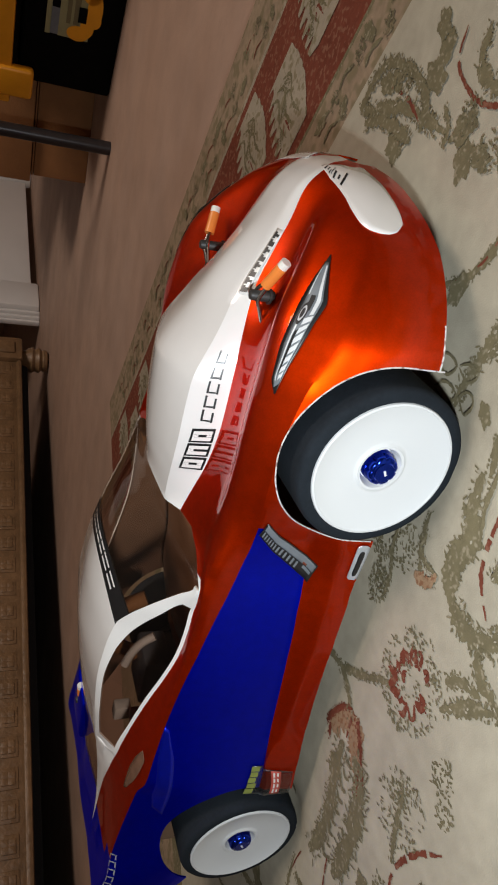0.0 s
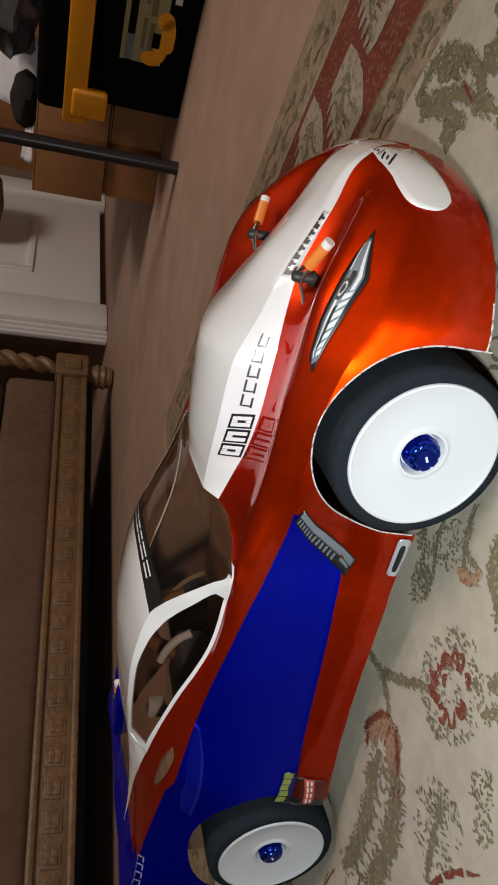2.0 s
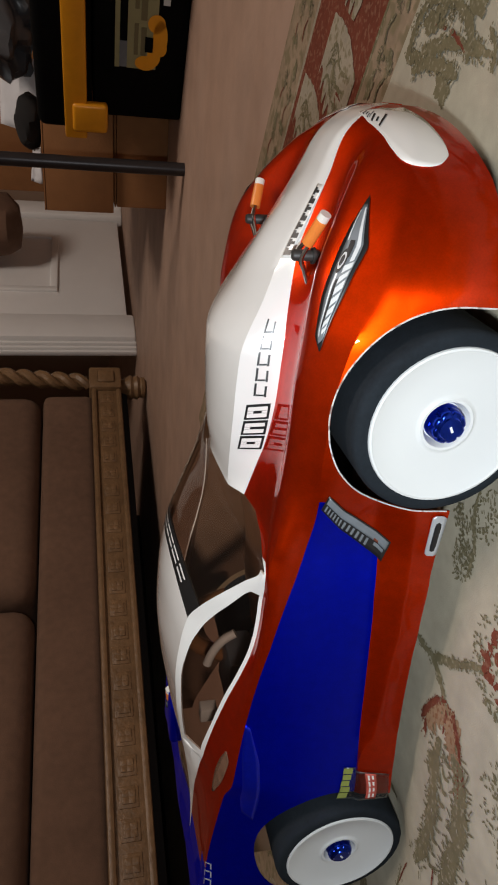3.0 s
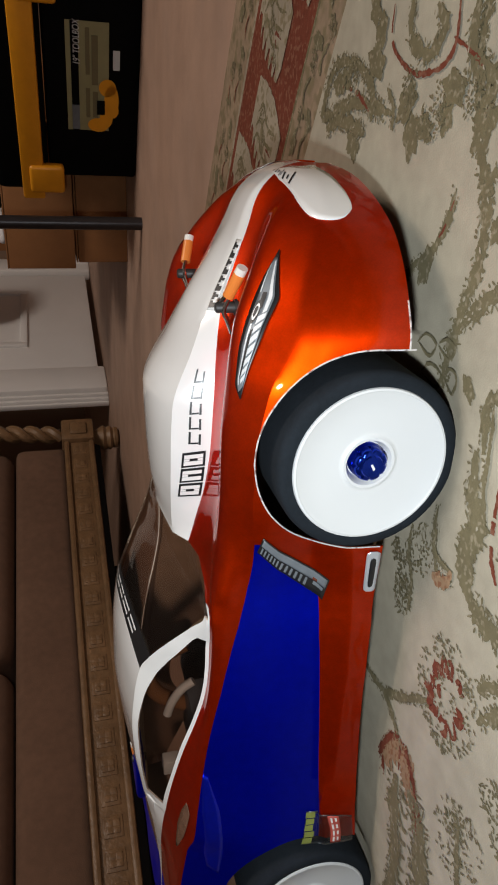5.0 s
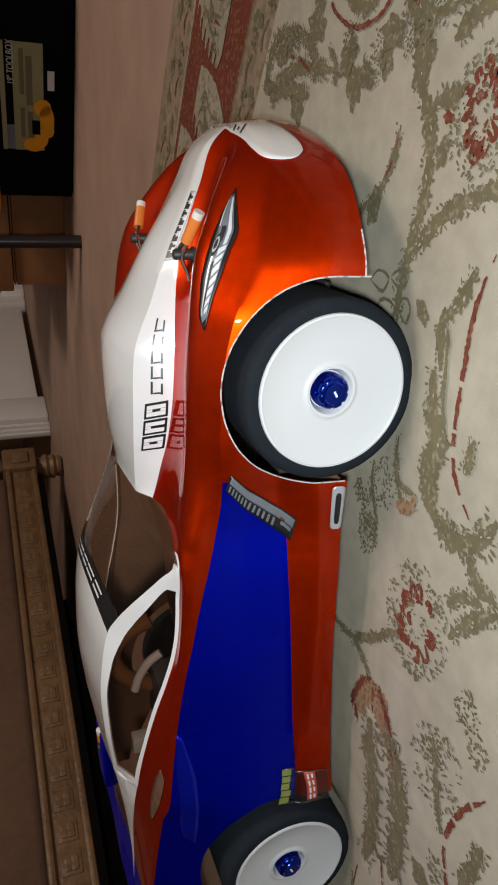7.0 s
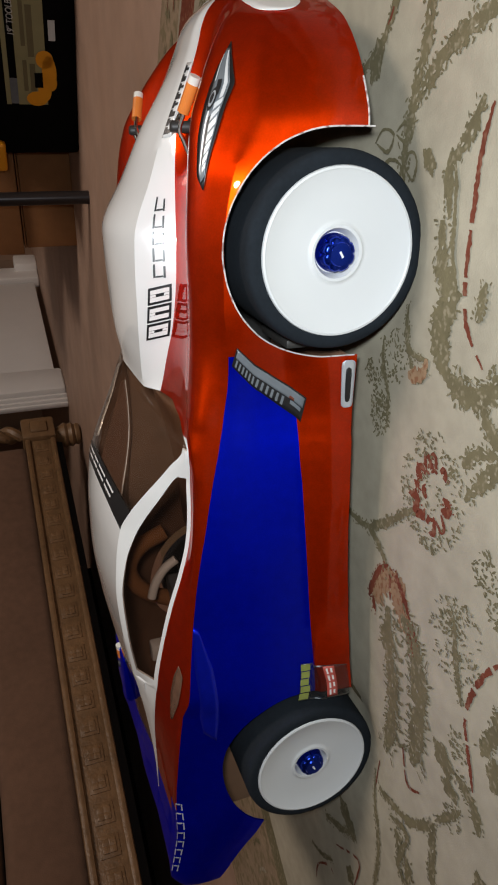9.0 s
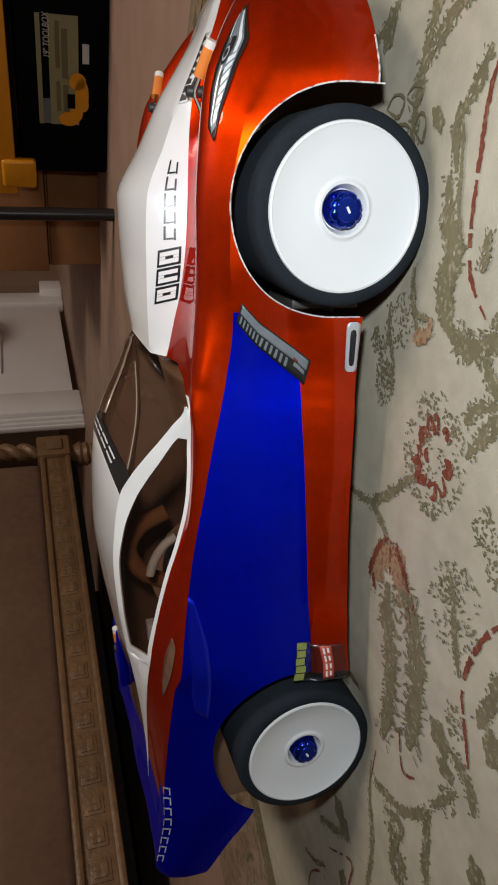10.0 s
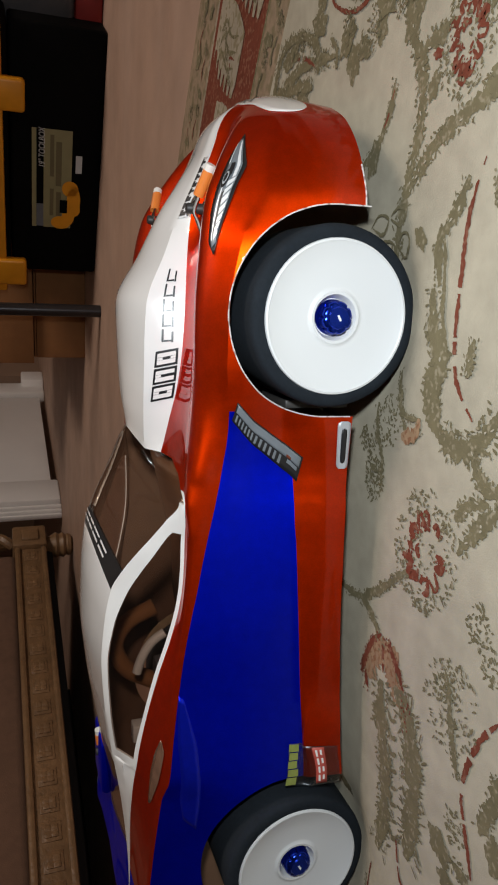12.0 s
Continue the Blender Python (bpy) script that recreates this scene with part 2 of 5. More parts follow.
for x, w, d in ((-0.143, 0.012, 0.034), (-0.157, 0.012, 0.026), (-0.169, 0.010, 0.018)):
    part("casing_bead", box(w, d, 2.1, DW @ Matrix.Translation((x, 0.045 - d / 2, 0)), 0.004), DOORM, door)
part("casing", box(0.11, 0.05, 2.1, DW @ Matrix.Translation((0.77, 0.02, 0)), 0.01), DOORM, door)
part("plinth_block", box(0.10, 0.07, 0.09, DW @ Matrix.Translation((0.83, 0.0, 0)), 0.008), DOORM, door)

# sofa: its front runs from the door towards the viewer
SF = frame_at((-0.65, 1.50, FZ), (-0.33, -0.944))
sofa = thing("sofa", SF.translation, "brown upholstered sofa with a carved gilt wood rail", "sofa")


def sofa_box(name, x, y, z, sx, sy, sz, material, bevel=0.006, label="", segments=2):
    return part(name, box(sx, sy, sz, SF @ Matrix.Translation((x + sx / 2, y - sy / 2, z)), bevel, segments), material, sofa, label)


sofa_box("front_rail", 0.07, 0.0, 0.078, 2.0, 0.05, 0.066, CARVED, 0.006, "carved antique gold rail")
sofa_box("rail_bead", 0.07, 0.008, 0.136, 2.0, 0.016, 0.014, CARVED, 0.006)
sofa_box("rail_bead", 0.07, 0.008, 0.072, 2.0, 0.016, 0.014, CARVED, 0.006)
sofa_box("corner_block", -0.01, 0.012, 0.070, 0.08, 0.08, 0.085, CARVED, 0.006)
sofa_box("corner_rosette", 0.008, 0.018, 0.088, 0.045, 0.01, 0.045, CARVED, 0.006)
for k in range(36):
    x = 0.10 + 0.052 * k
    leaf = box(0.036, 0.003, 0.034, SF @ Matrix.Translation((x, 0.0002, 0.094)), 0.0014)
    for q in range(4):
        a = 0.785 + 1.571 * q
        box(0.012, 0.003, 0.012, SF @ Matrix.Translation((x + 0.0078 * math.cos(a), 0.0020, 0.105 + 0.0078 * math.sin(a))), 0.0014, bm=leaf)
    part("carved_rosette", leaf, CARVED, sofa)
for k in range(2):
    rope = [(SF @ Vector((0.02 + 0.012 * math.cos(0.9 * q + 3.14 * k) - 0.0016 * q, -0.02 + 0.012 * math.sin(0.9 * q + 3.14 * k), 0.155 + 0.013 * q)))[:] for q in range(36)]
    part("rope_moulding", pipe(rope, 0.013, 8), CARVED, sofa, "carved rope moulding up the arm")
sofa_box("seat_front", 0.07, -0.012, 0.144, 1.95, 0.70, 0.13, FABRIC, 0.02, "", 3)
for k in range(3):
    sofa_box("seat_cushion", 0.075 + 0.62 * k, 0.0, 0.277, 0.61, 0.64, 0.15, FABRIC, 0.045, "", 4)
sofa_box("backrest", 0.05, -0.62, 0.27, 1.95, 0.20, 0.55, FABRIC, 0.05, "", 3)
# black sheets standing in for the shade beneath the seat
sofa_box("underside_shade", 0.05, -0.03, 0.055, 1.95, 0.62, 0.03, DARKVOID, 0.0)
sofa_box("rear_gap_shade", 0.05, -0.60, 0.0, 1.95, 0.02, 0.06, DARKVOID, 0.0)
for x in (0.03, 1.95):
    foot = lathe([(0.016, 0.0), (0.028, 0.006), (0.030, 0.014), (0.027, 0.018), (0.034, 0.026), (0.030, 0.036), (0.035, 0.044), (0.028, 0.056), (0.020, 0.072)], SF @ Matrix.Translation((x, -0.03, 0)), 24)
    part("foot", foot, CARVED, sofa, "turned ribbed bun foot")

# toolbox
TB = frame_at((0.022, 0.955, FZ), (0.311, -0.162))
tool = thing("toolbox", TB.translation, "black plastic toolbox with yellow latches and a paper label", "toolbox")
part("body", box(0.385, 0.19, 0.14, TB @ Matrix.Translation((0.195, 0.1, 0)), 0.005, 3), TOOLBLACK, tool)
part("lid", box(0.42, 0.21, 0.085, TB @ Matrix.Translation((0.19, 0.1, 0.142)), 0.014, 3), TOOLBLACK, tool)
part("band", box(0.425, 0.012, 0.035, TB @ Matrix.Translation((0.18, -0.004, 0.15)), 0.004), YELLOW, tool, "yellow lid band")
for x in (0.005, 0.29):
    part("latch", box(0.048, 0.018, 0.055, TB @ Matrix.Translation((x, -0.006, 0.118)), 0.006, 3), YELLOW, tool)
LABEL = mat("olive_paper_label", (0.30, 0.27, 0.13), 0.6, 0, 60, 0.1)
PRINT = mat("pale_print", (0.6, 0.6, 0.58), 0.6, 0, 60, 0.1)
DIMPRINT = mat("dim_print", (0.16, 0.13, 0.06), 0.6, 0, 60, 0.1)


def plate(name, x0, x1, z0, z1, depth, material, label="", parent=None):
    """A thin printed patch on the toolbox front."""
    bm = box(x1 - x0, 0.0008, z1 - z0, TB @ Matrix.Translation(((x0 + x1) / 2, 0.0046 - depth, z0)))
    return part(name, bm, material, parent or tool, label)


sticker = plate("label", 0.084, 0.243, 0.046, 0.108, 0.0, LABEL, "olive paper label with a black title strip")
plate("title_strip", 0.084, 0.243, 0.090, 0.101, 0.0009, TOOLBLACK, "", sticker)
for x0, x1, z0, z1 in ((0.155, 0.225, 0.062, 0.071), (0.17, 0.235, 0.074, 0.080), (0.105, 0.145, 0.062, 0.070), (0.105, 0.15, 0.074, 0.080)):
    plate("print_bar", x0, x1, z0, z1, 0.0009, DIMPRINT, "", sticker)
plate("barcode", 0.178, 0.206, 0.030, 0.040, 0.0, PRINT, "white barcode patch")
plate("logo_patch", 0.086, 0.124, 0.090, 0.101, 0.0016, GREY, "plain dark oval logo patch", sticker)
hook = bmesh.new()
for x, z, rx, rz in ((0.094, 0.062, 0.011, 0.016), (0.106, 0.050, 0.016, 0.010), (0.132, 0.042, 0.026, 0.011), (0.152, 0.048, 0.013, 0.013), (0.118, 0.040, 0.012, 0.009)):
    bmesh.ops.create_cone(hook, cap_ends=True, segments=20, radius1=1, radius2=1, depth=1, matrix=TB @ Matrix.LocRotScale((x, 0.0022 - 0.0002 * (x > 0.1) - 0.0001 * (x > 0.12), z), Euler((radians(90), 0, 0)), (rx, rz, 0.0008)))
part("orange_print", hook, YELLOW, tool, "orange printed shape on the label corner")
part("dark_print", box(0.022, 0.0006, 0.012, TB @ Matrix.Translation((0.122, 0.0014, 0.052)), 0.0002), TOOLBLACK, tool)
text = bpy.data.curves.new("title", "FONT")
text.body, text.size, text.extrude, text.shear, text.align_x = '19" TOOLBOX', 0.0125, 0.0002, 0.2, "LEFT"
title = new("title_text", text)
title.data.materials.append(PRINT)
title.parent = tool
title.matrix_basis = Matrix.Translation(-tool.location) @ TB @ Matrix.Translation((0.183, 0.0031, 0.0883)) @ pose(0, 0, 0, 90, 0, 0)
title.scale = (0.76, 1.1, 1)

# behind the toolbox: a taller carton, papers, a bag
big = thing("cardboard_box", (-0.05, 1.5, FZ), "large tan cardboard box behind smaller cartons", "box", "cardboard boxes")
part("carton_body", box(0.40, 0.34, 0.46, Matrix.Translation((0.05, 1.58, FZ)) @ pose(0, 0, 0, 0, 0, -10), 0.003), BROWNBOX, big)
part("tape_strip", box(0.05, 0.343, 0.463, Matrix.Translation((0.07, 1.58, FZ)) @ pose(0, 0, 0, 0, 0, -10), 0.001), TAN, big, "pale packing tape")
PAPER = mat("white_paper", (0.62, 0.62, 0.64), 0.8, 0, 30, 0.1)


def sheet(name, corners, label, material, category):
    """A crumpled sheet between four corners, a little thick."""
    a, b, c, d = [Vector(p) for p in corners]
    bm = bmesh.new()
    n = 8
    grid = [[bm.verts.new((a * (1 - i / n) + b * i / n) * (1 - j / n) + (d * (1 - i / n) + c * i / n) * j / n + Vector((0, 0.008 * noise.noise((i * 0.7, j * 0.6, a.x * 9)), 0))) for j in range(n + 1)] for i in range(n + 1)]
    for i in range(n):
        for j in range(n):
            bm.faces.new((grid[i][j], grid[i + 1][j], grid[i + 1][j + 1], grid[i][j + 1]))
    ob = new(name, mesh_of(name, bm, material))
    ob.modifiers.new("thickness", "SOLIDIFY").thickness = 0.001
    return tagged(ob, label, category)


# cartons and the tube leg
TAPEBROWN = mat("brown_packing_tape", (0.16, 0.07, 0.025), 0.35, 0, 50, 0.15)
CB = frame_at((-0.145, 1.12, FZ), (1.0, -0.06))
carton = thing("cardboard_box", CB.translation, "brown closed cardboard box standing on the floor", "box", "cardboard boxes")
part("carton_body", box(0.26, 0.25, 0.096, CB @ Matrix.Translation((0.13, 0.13, 0)), 0.002), BROWNBOX, carton)
part("flap", box(0.26, 0.125, 0.003, CB @ Matrix.Translation((0.13, 0.0675, 0.097)), 0.001), BROWNBOX, carton)
part("flap", box(0.26, 0.122, 0.003, CB @ Matrix.Translation((0.13, 0.194, 0.097)), 0.001), BROWNBOX, carton)
part("tape_strip", box(0.045, 0.0012, 0.05, CB @ Matrix.Translation((0.20, 0.0045, 0.046))), TAPEBROWN, carton, "brown packing tape")
carton = thing("cardboard_box", CB.translation + Vector((0, 0, 0.102)), "brown cardboard box stacked on another", "box", "cardboard boxes")
part("carton_body", box(0.26, 0.27, 0.125, CB @ Matrix.Translation((0.12, 0.13, 0.102)), 0.002), BROWNBOX, carton)
part("flap", box(0.26, 0.134, 0.003, CB @ Matrix.Translation((0.12, 0.062, 0.2272)), 0.001), BROWNBOX, carton)
part("flap", box(0.26, 0.134, 0.003, CB @ Matrix.Translation((0.12, 0.199, 0.2272)), 0.001), BROWNBOX, carton)
part("tape_strip", box(0.045, 0.0012, 0.06, CB @ Matrix.Translation((0.19, -0.0056, 0.165))), TAPEBROWN, carton, "brown packing tape")
tube = thing("metal_tube_leg", (-0.039, 0.885, FZ), "dark grey round metal tube leg on the floor", "tube")
part("tube", lathe([(0.0105, FZ), (0.0105, 1.2)], Matrix.Translation((-0.039, 0.885, 0)), 24), TUBEM, tube)

# on and behind the cartons
sheet("paper_sheet", [(0.095, 1.29, 0.229), (-0.045, 1.27, 0.229), (-0.025, 1.31, 0.31), (0.09, 1.34, 0.31)], "crumpled white paper leaning on a carton", PAPER, "paper")
sheet("paper_scrap", [(-0.05, 1.18, 0.229), (-0.12, 1.19, 0.229), (-0.118, 1.215, 0.252), (-0.06, 1.205, 0.245)], "small white paper scrap on a carton", PAPER, "paper")
bag = bmesh.new()
bmesh.ops.create_icosphere(bag, subdivisions=3, radius=1, matrix=Matrix.LocRotScale((-0.01, 1.22, 0.247), None, (0.05, 0.05, 0.03)))
for v in bag.verts:
    v.co += Vector((1, 1, 0.4)) * 0.014 * noise.noise(v.co * 38)
    v.co.z = max(v.co.z, 0.2285)
tagged(new("black_bag", mesh_of("black_bag", bag, DARKVOID)), "small crumpled black plastic bag on a carton", "bag")
film = bmesh.new()
bmesh.ops.create_icosphere(film, subdivisions=4, radius=1, matrix=Matrix.LocRotScale((0.16, 1.22, 0.285), None, (0.10, 0.09, 0.06)))
for v in film.verts:
    v.co += Vector((1, 1, 1)) * 0.03 * noise.noise(v.co * 30)
    v.co.z = max(v.co.z, 0.2285)
GREYFILM = mat("grey_plastic_film", (0.075, 0.075, 0.08), 0.3, 0, 30, 0.3)
tagged(new("plastic_bag", mesh_of("plastic_bag", film, GREYFILM)), "crumpled grey plastic bag on a carton", "bag")
coat = bmesh.new()
lathe([(0.008, 0.355), (0.07, 0.365), (0.105, 0.40), (0.11, 0.50), (0.09, 0.70), (0.05, 0.90), (0.02, 0.98)], Matrix.Translation((-0.43, 2.27, 0)), 28, coat)
for v in coat.verts:
    v.co += Vector((1, 1, 0)) * 0.02 * noise.noise(v.co * 9)
knob_bag = thing("cloth_bag", (-0.43, 2.27, 0.36), "dark brown cloth bag hanging from the door knob", "bag")
part("sack", coat, FABRIC, knob_bag)
knob = DW @ Vector((0.36, 0.0, 0.99))
part("loop", pipe([(-0.43, 2.27, 0.97), (knob.x + 0.03, knob.y - 0.01, 1.01), (knob.x, knob.y, 0.99)], 0.006), FABRIC, knob_bag)
stop = thing("door_stop", (-0.735, 2.0, FZ), "small black pin door stop on the floor", "door stop")
part("pin", lathe([(0.014, FZ), (0.014, 0.004), (0.005, 0.012), (0.004, 0.05), (0.008, 0.054), (0.006, 0.066)], Matrix.Translation((-0.735, 2.0, 0)), 16), TOOLBLACK, stop)
case = thing("plastic_case", (0.47, 0.86, FZ), "grey plastic case on a red base", "case")
part("case_body", box(0.16, 0.12, 0.15, Matrix.Translation((0.475, 0.86, 0.036)) @ pose(0, 0, 0, 0, 0, -28), 0.015, 3), GREYFILM, case)
part("case_base", box(0.15, 0.11, 0.042, Matrix.Translation((0.475, 0.86, FZ)) @ pose(0, 0, 0, 0, 0, -28), 0.006), RUSTED, case, "dull red base")

# ---- rug ----


def rug_height(x, y):
    z = 0.0
    for wx, wy in WHEEL_SPOTS:
        d = math.hypot((x - wx) * 0.75, (y - wy) * 0.8)
        z -= 0.0048 * max(0.0, 1 - max(0.0, d - 0.016) / 0.018) ** 2
    return z


WHEEL_SPOTS = [(0.0, -0.081), (0.0, 0.093), (-0.262, -0.081), (-0.262, 0.093)]
rug = thing("rug", (0, 0, FZ), "pale green and beige floral rug with a rust red border", "rug")


def rug_at(u, w):
    """A place on the rug: u along its long border, w across; the border runs slightly askew."""
    return DX * u + DY * (w + 0.09 * u)


def band(name, w0, w1, material, lift, u0=-0.62, u1=1.4, step_u=0.012, step_w=0.012):
    bm = bmesh.new()
    nu, nw = int((u1 - u0) / step_u), max(1, int((w1 - w0) / step_w))
    grid = [[None] * (nw + 1) for _ in range(nu + 1)]
    for i in range(nu + 1):
        for j in range(nw + 1):
            p = rug_at(u0 + (u1 - u0) * i / nu, w0 + (w1 - w0) * j / nw)
            grid[i][j] = bm.verts.new((p.x, p.y, lift + rug_height(p.x, p.y)))
    for i in range(nu):
        for j in range(nw):
            bm.faces.new((grid[i][j], grid[i + 1][j], grid[i + 1][j + 1], grid[i][j + 1]))
    return part(name, bm, material, rug)


band("field", -1.0, 0.128, RUGM, 0.0, -0.40, step_u=0.008, step_w=0.006)
band("end_line", -1.0, 0.128, OLIVE, 0.0, -0.425, -0.40)
band("end_border", -1.0, 0.128, TAN, 0.0, -0.62, -0.425)
band("guard_border", 0.128, 0.160, TAN, 0.0)
band("cream_line", 0.160, 0.163, OLIVE, 0.0)
band("red_border", 0.163, 0.268, RUST, 0.0)
band("pale_line", 0.268, 0.272, CREAM, 0.0)
band("edge_border", 0.272, 0.325, TAN, 0.0)

TINTS = {"OLIVE": OLIVE, "RUST": RUST, "PALE": RUGM, "CREAM": CREAM, "TAN": PINK}
RNG = random.Random(7)
LAYER = [0]


def figure(name, bm, tint):
    """One woven figure as a part of the rug; each lies a hair above the last."""
    LAYER[0] += 1
    ob = part(name, bm, TINTS[tint], rug, "", False)
    ob.data.transform(Matrix.Translation((0, 0, 0.000004 * (LAYER[0] % 181))))
    return ob


def ragged(x, y):
    return noise.noise((x * 260, y * 260, 3.1)) * 0.5 + noise.noise((x * 900, y * 900, 7.7)) * 0.7


def pile(x, y, lift=0.00022):
    return Vector((x, y, lift + rug_height(x, y)))


def vine(points, width, tint, own=None, name="vine", lift=0.00022):
    """A woven stem: a ribbon with ragged edges through the points."""
    bm = own if own is not None else bmesh.new()
    if own is None and tint == "RUST":
        width *= 0.75
    pts = [Vector((*p, 0)) for p in points]
    ext = [2 * pts[0] - pts[1], *pts, 2 * pts[-1] - pts[-2]]
    line = []
    for a, b, c, d in zip(ext, ext[1:], ext[2:], ext[3:]):
        n = max(3, int((c - b).length / 0.0007))
        for k in range(n):
            t = k / n
            line.append(0.5 * (2 * b + (c - a) * t + (2 * a - 5 * b + 4 * c - d) * t * t + (3 * b - a - 3 * c + d) * t ** 3))
    line.append(pts[-1])
    last = None
    for k, p in enumerate(line):
        way = (line[min(k + 1, len(line) - 1)] - line[max(k - 1, 0)]).normalized()
        out = Vector((-way.y, way.x, 0))
        taper = min(1.0, 0.35 + 4.0 * min(k, len(line) - 1 - k) / len(line)) * (1 + 0.45 * noise.noise((p.x * 110, p.y * 110, 5.0)))
        l, r = p + out * width * 0.5 * taper * (1 + 0.9 * ragged(p.x, p.y)), p - out * width * 0.5 * taper * (1 + 0.8 * ragged(p.x + 3, p.y))
        pair = [bm.verts.new(pile(l.x, l.y, lift)), bm.verts.new(pile(p.x, p.y, lift)), bm.verts.new(pile(r.x, r.y, lift))]
        broken = own is None and tint == "RUST" and noise.noise((p.x * 170, p.y * 170, 1.3)) > 0.30
        if last and not broken:
            bm.faces.new((last[0], pair[0], pair[1], last[1]))
            bm.faces.new((last[1], pair[1], pair[2], last[2]))
        last = pair
    if own is None:
        figure(name, bm, tint)
        if tint in ("OLIVE", "RUST") and width >= 0.0025:
            fringe, tufts = bmesh.new(), bmesh.new()
            for k in range(0, len(line) - 1, 2):
                p = line[k]
                way = (line[k + 1] - p).normalized()
                out = Vector((-way.y, way.x, 0))
                for sign in (-1, 1):
                    if RNG.random() < 0.62:
                        a = p + out * sign * width * RNG.uniform(0.30, 0.62)
                        e = a + (out * sign * RNG.uniform(0.3, 1.0) + way * RNG.uniform(-0.9, 0.9)) * width * 0.42
                        vine([(a.x, a.y), (e.x, e.y)], RNG.uniform(0.0006, 0.0013), tint, fringe, lift=RNG.uniform(0.00026, 0.0005))
                    if width >= 0.004 and RNG.random() < 0.03:
                        a = p + out * sign * width * RNG.uniform(0.0, 0.3)
                        e = a + (way + out * RNG.uniform(-0.6, 0.6)) * RNG.uniform(0.0008, 0.0022)
                        vine([(a.x, a.y), (e.x, e.y)], RNG.uniform(0.0005, 0.0010), "PALE", tufts, lift=RNG.uniform(0.0005, 0.0008))
            if fringe.faces:
                figure("fringe", fringe, tint)["kind"] = "stuff"
            if tufts.faces:
                figure("tuft", tufts, "PALE")["kind"] = "stuff"
            else:
                tufts.free()


def blob(points, size, tint, stretch=1.5, lobes=5, lift=0.00022):
    """A ragged woven leaf."""
    bm, (x, y) = bmesh.new(), points[0]
    turn = RNG.random() * 6.28
    ring, n = [], 60
    for k in range(n):
        a = 2 * math.pi * k / n
        r = size * 0.5 * (1 + 0.14 * math.sin(lobes * a + turn) + 0.26 * ragged(x + 0.02 * math.cos(a), y + 0.02 * math.sin(a)))
        u, v = r * math.cos(a) * stretch, r * math.sin(a)
        ring.append(bm.verts.new(pile(x + u * math.cos(turn) - v * math.sin(turn), y + u * math.sin(turn) + v * math.cos(turn), lift)))
    mid = bm.verts.new(pile(x, y, lift))
    for k in range(n):
        bm.faces.new((mid, ring[k], ring[(k + 1) % n]))
    figure("leaf" if tint != "PALE" else "border_figure", bm, tint)


def speck(points, size, tint, inner=0.0, share=1.0):
    """A cloud of small woven flecks, as a leafy ring."""
    (x, y) = points[0]
    bm = bmesh.new()
    for k in range(int(150 * share * (size / 0.02))):
        a, r = RNG.random() * 6.28, size * (inner + (1 - inner) * math.sqrt(RNG.random()))
        px, py = x + r * math.cos(a), y + 0.85 * r * math.sin(a)
        vine([(px, py), (px + RNG.uniform(-0.002, 0.002), py + RNG.uniform(0.0008, 0.0022))], RNG.uniform(0.0006, 0.0013), tint, bm, lift=RNG.uniform(0.0002, 0.0005))
    figure("fleck", bm, tint)["kind"] = "stuff"


def rosette(points, size, tint):
    """A flower: rust petals in outline within a ring of olive flecks."""
    (x, y) = points[0]
    for k in range(11):
        a = 6.283 * k / 11 + RNG.uniform(-0.1, 0.1)
        r = size * RNG.uniform(0.44, 0.54)
        ring = [(x + 1.15 * (r + q) * math.cos(a + b), y + 0.85 * (r + q) * math.sin(a + b)) for b, q in ((-0.26, -0.0035), (-0.1, 0.0012), (0.10, 0.0018), (0.24, -0.0035))]
        vine(ring, RNG.uniform(0.0024, 0.0050), tint, name="petal", lift=0.0003)
    for k in range(7):
        a, r = RNG.random() * 6.28, size * RNG.uniform(0.10, 0.34)
        cx, cy = x + 1.1 * r * math.cos(a), y + 0.8 * r * math.sin(a)
        q = size * RNG.uniform(0.07, 0.13)
        loop = [(cx + q * math.cos(a + b), cy + q * math.sin(a + b)) for b in (-1.2, -0.4, 0.4, 1.2)]
        vine(loop, RNG.uniform(0.0016, 0.0028), tint, name="petal", lift=0.0003)
    speck(points, size * 0.36, "OLIVE", 0.3, 0.35)
    speck(points, size * 0.98, "OLIVE", 0.55, 1.2)


vine([(0.163, -0.080), (0.143, -0.077), (0.112, -0.086), (0.097, -0.095), (0.076, -0.098), (0.059, -0.093), (0.041, -0.089), (0.024, -0.083)], 0.006, "OLIVE")
vine([(0.049, -0.092), (0.060, -0.102), (0.069, -0.115), (0.077, -0.138), (0.086, -0.150)], 0.006, "OLIVE")
vine([(0.097, -0.076), (0.086, -0.074), (0.073, -0.065), (0.064, -0.051), (0.052, -0.044)], 0.004, "OLIVE")
vine([(0.093, -0.076), (0.080, -0.070), (0.068, -0.057)], 0.0015, "RUST")
blob([(0.113, -0.036)], 0.012, "OLIVE")
blob([(0.117, -0.087)], 0.012, "OLIVE")
blob([(0.109, 0.022)], 0.012, "OLIVE")
blob([(0.136, 0.037)], 0.01, "OLIVE")
blob([(0.121, -0.061)], 0.01, "OLIVE")
rosette([(0.099, -0.124)], 0.02, "RUST")
vine([(0.121, -0.104), (0.127, -0.114), (0.131, -0.131)], 0.006, "OLIVE")
vine([(0.057, -0.141), (0.039, -0.135), (0.019, -0.134), (-0.005, -0.134), (-0.021, -0.138), (-0.033, -0.149)], 0.0028, "RUST")
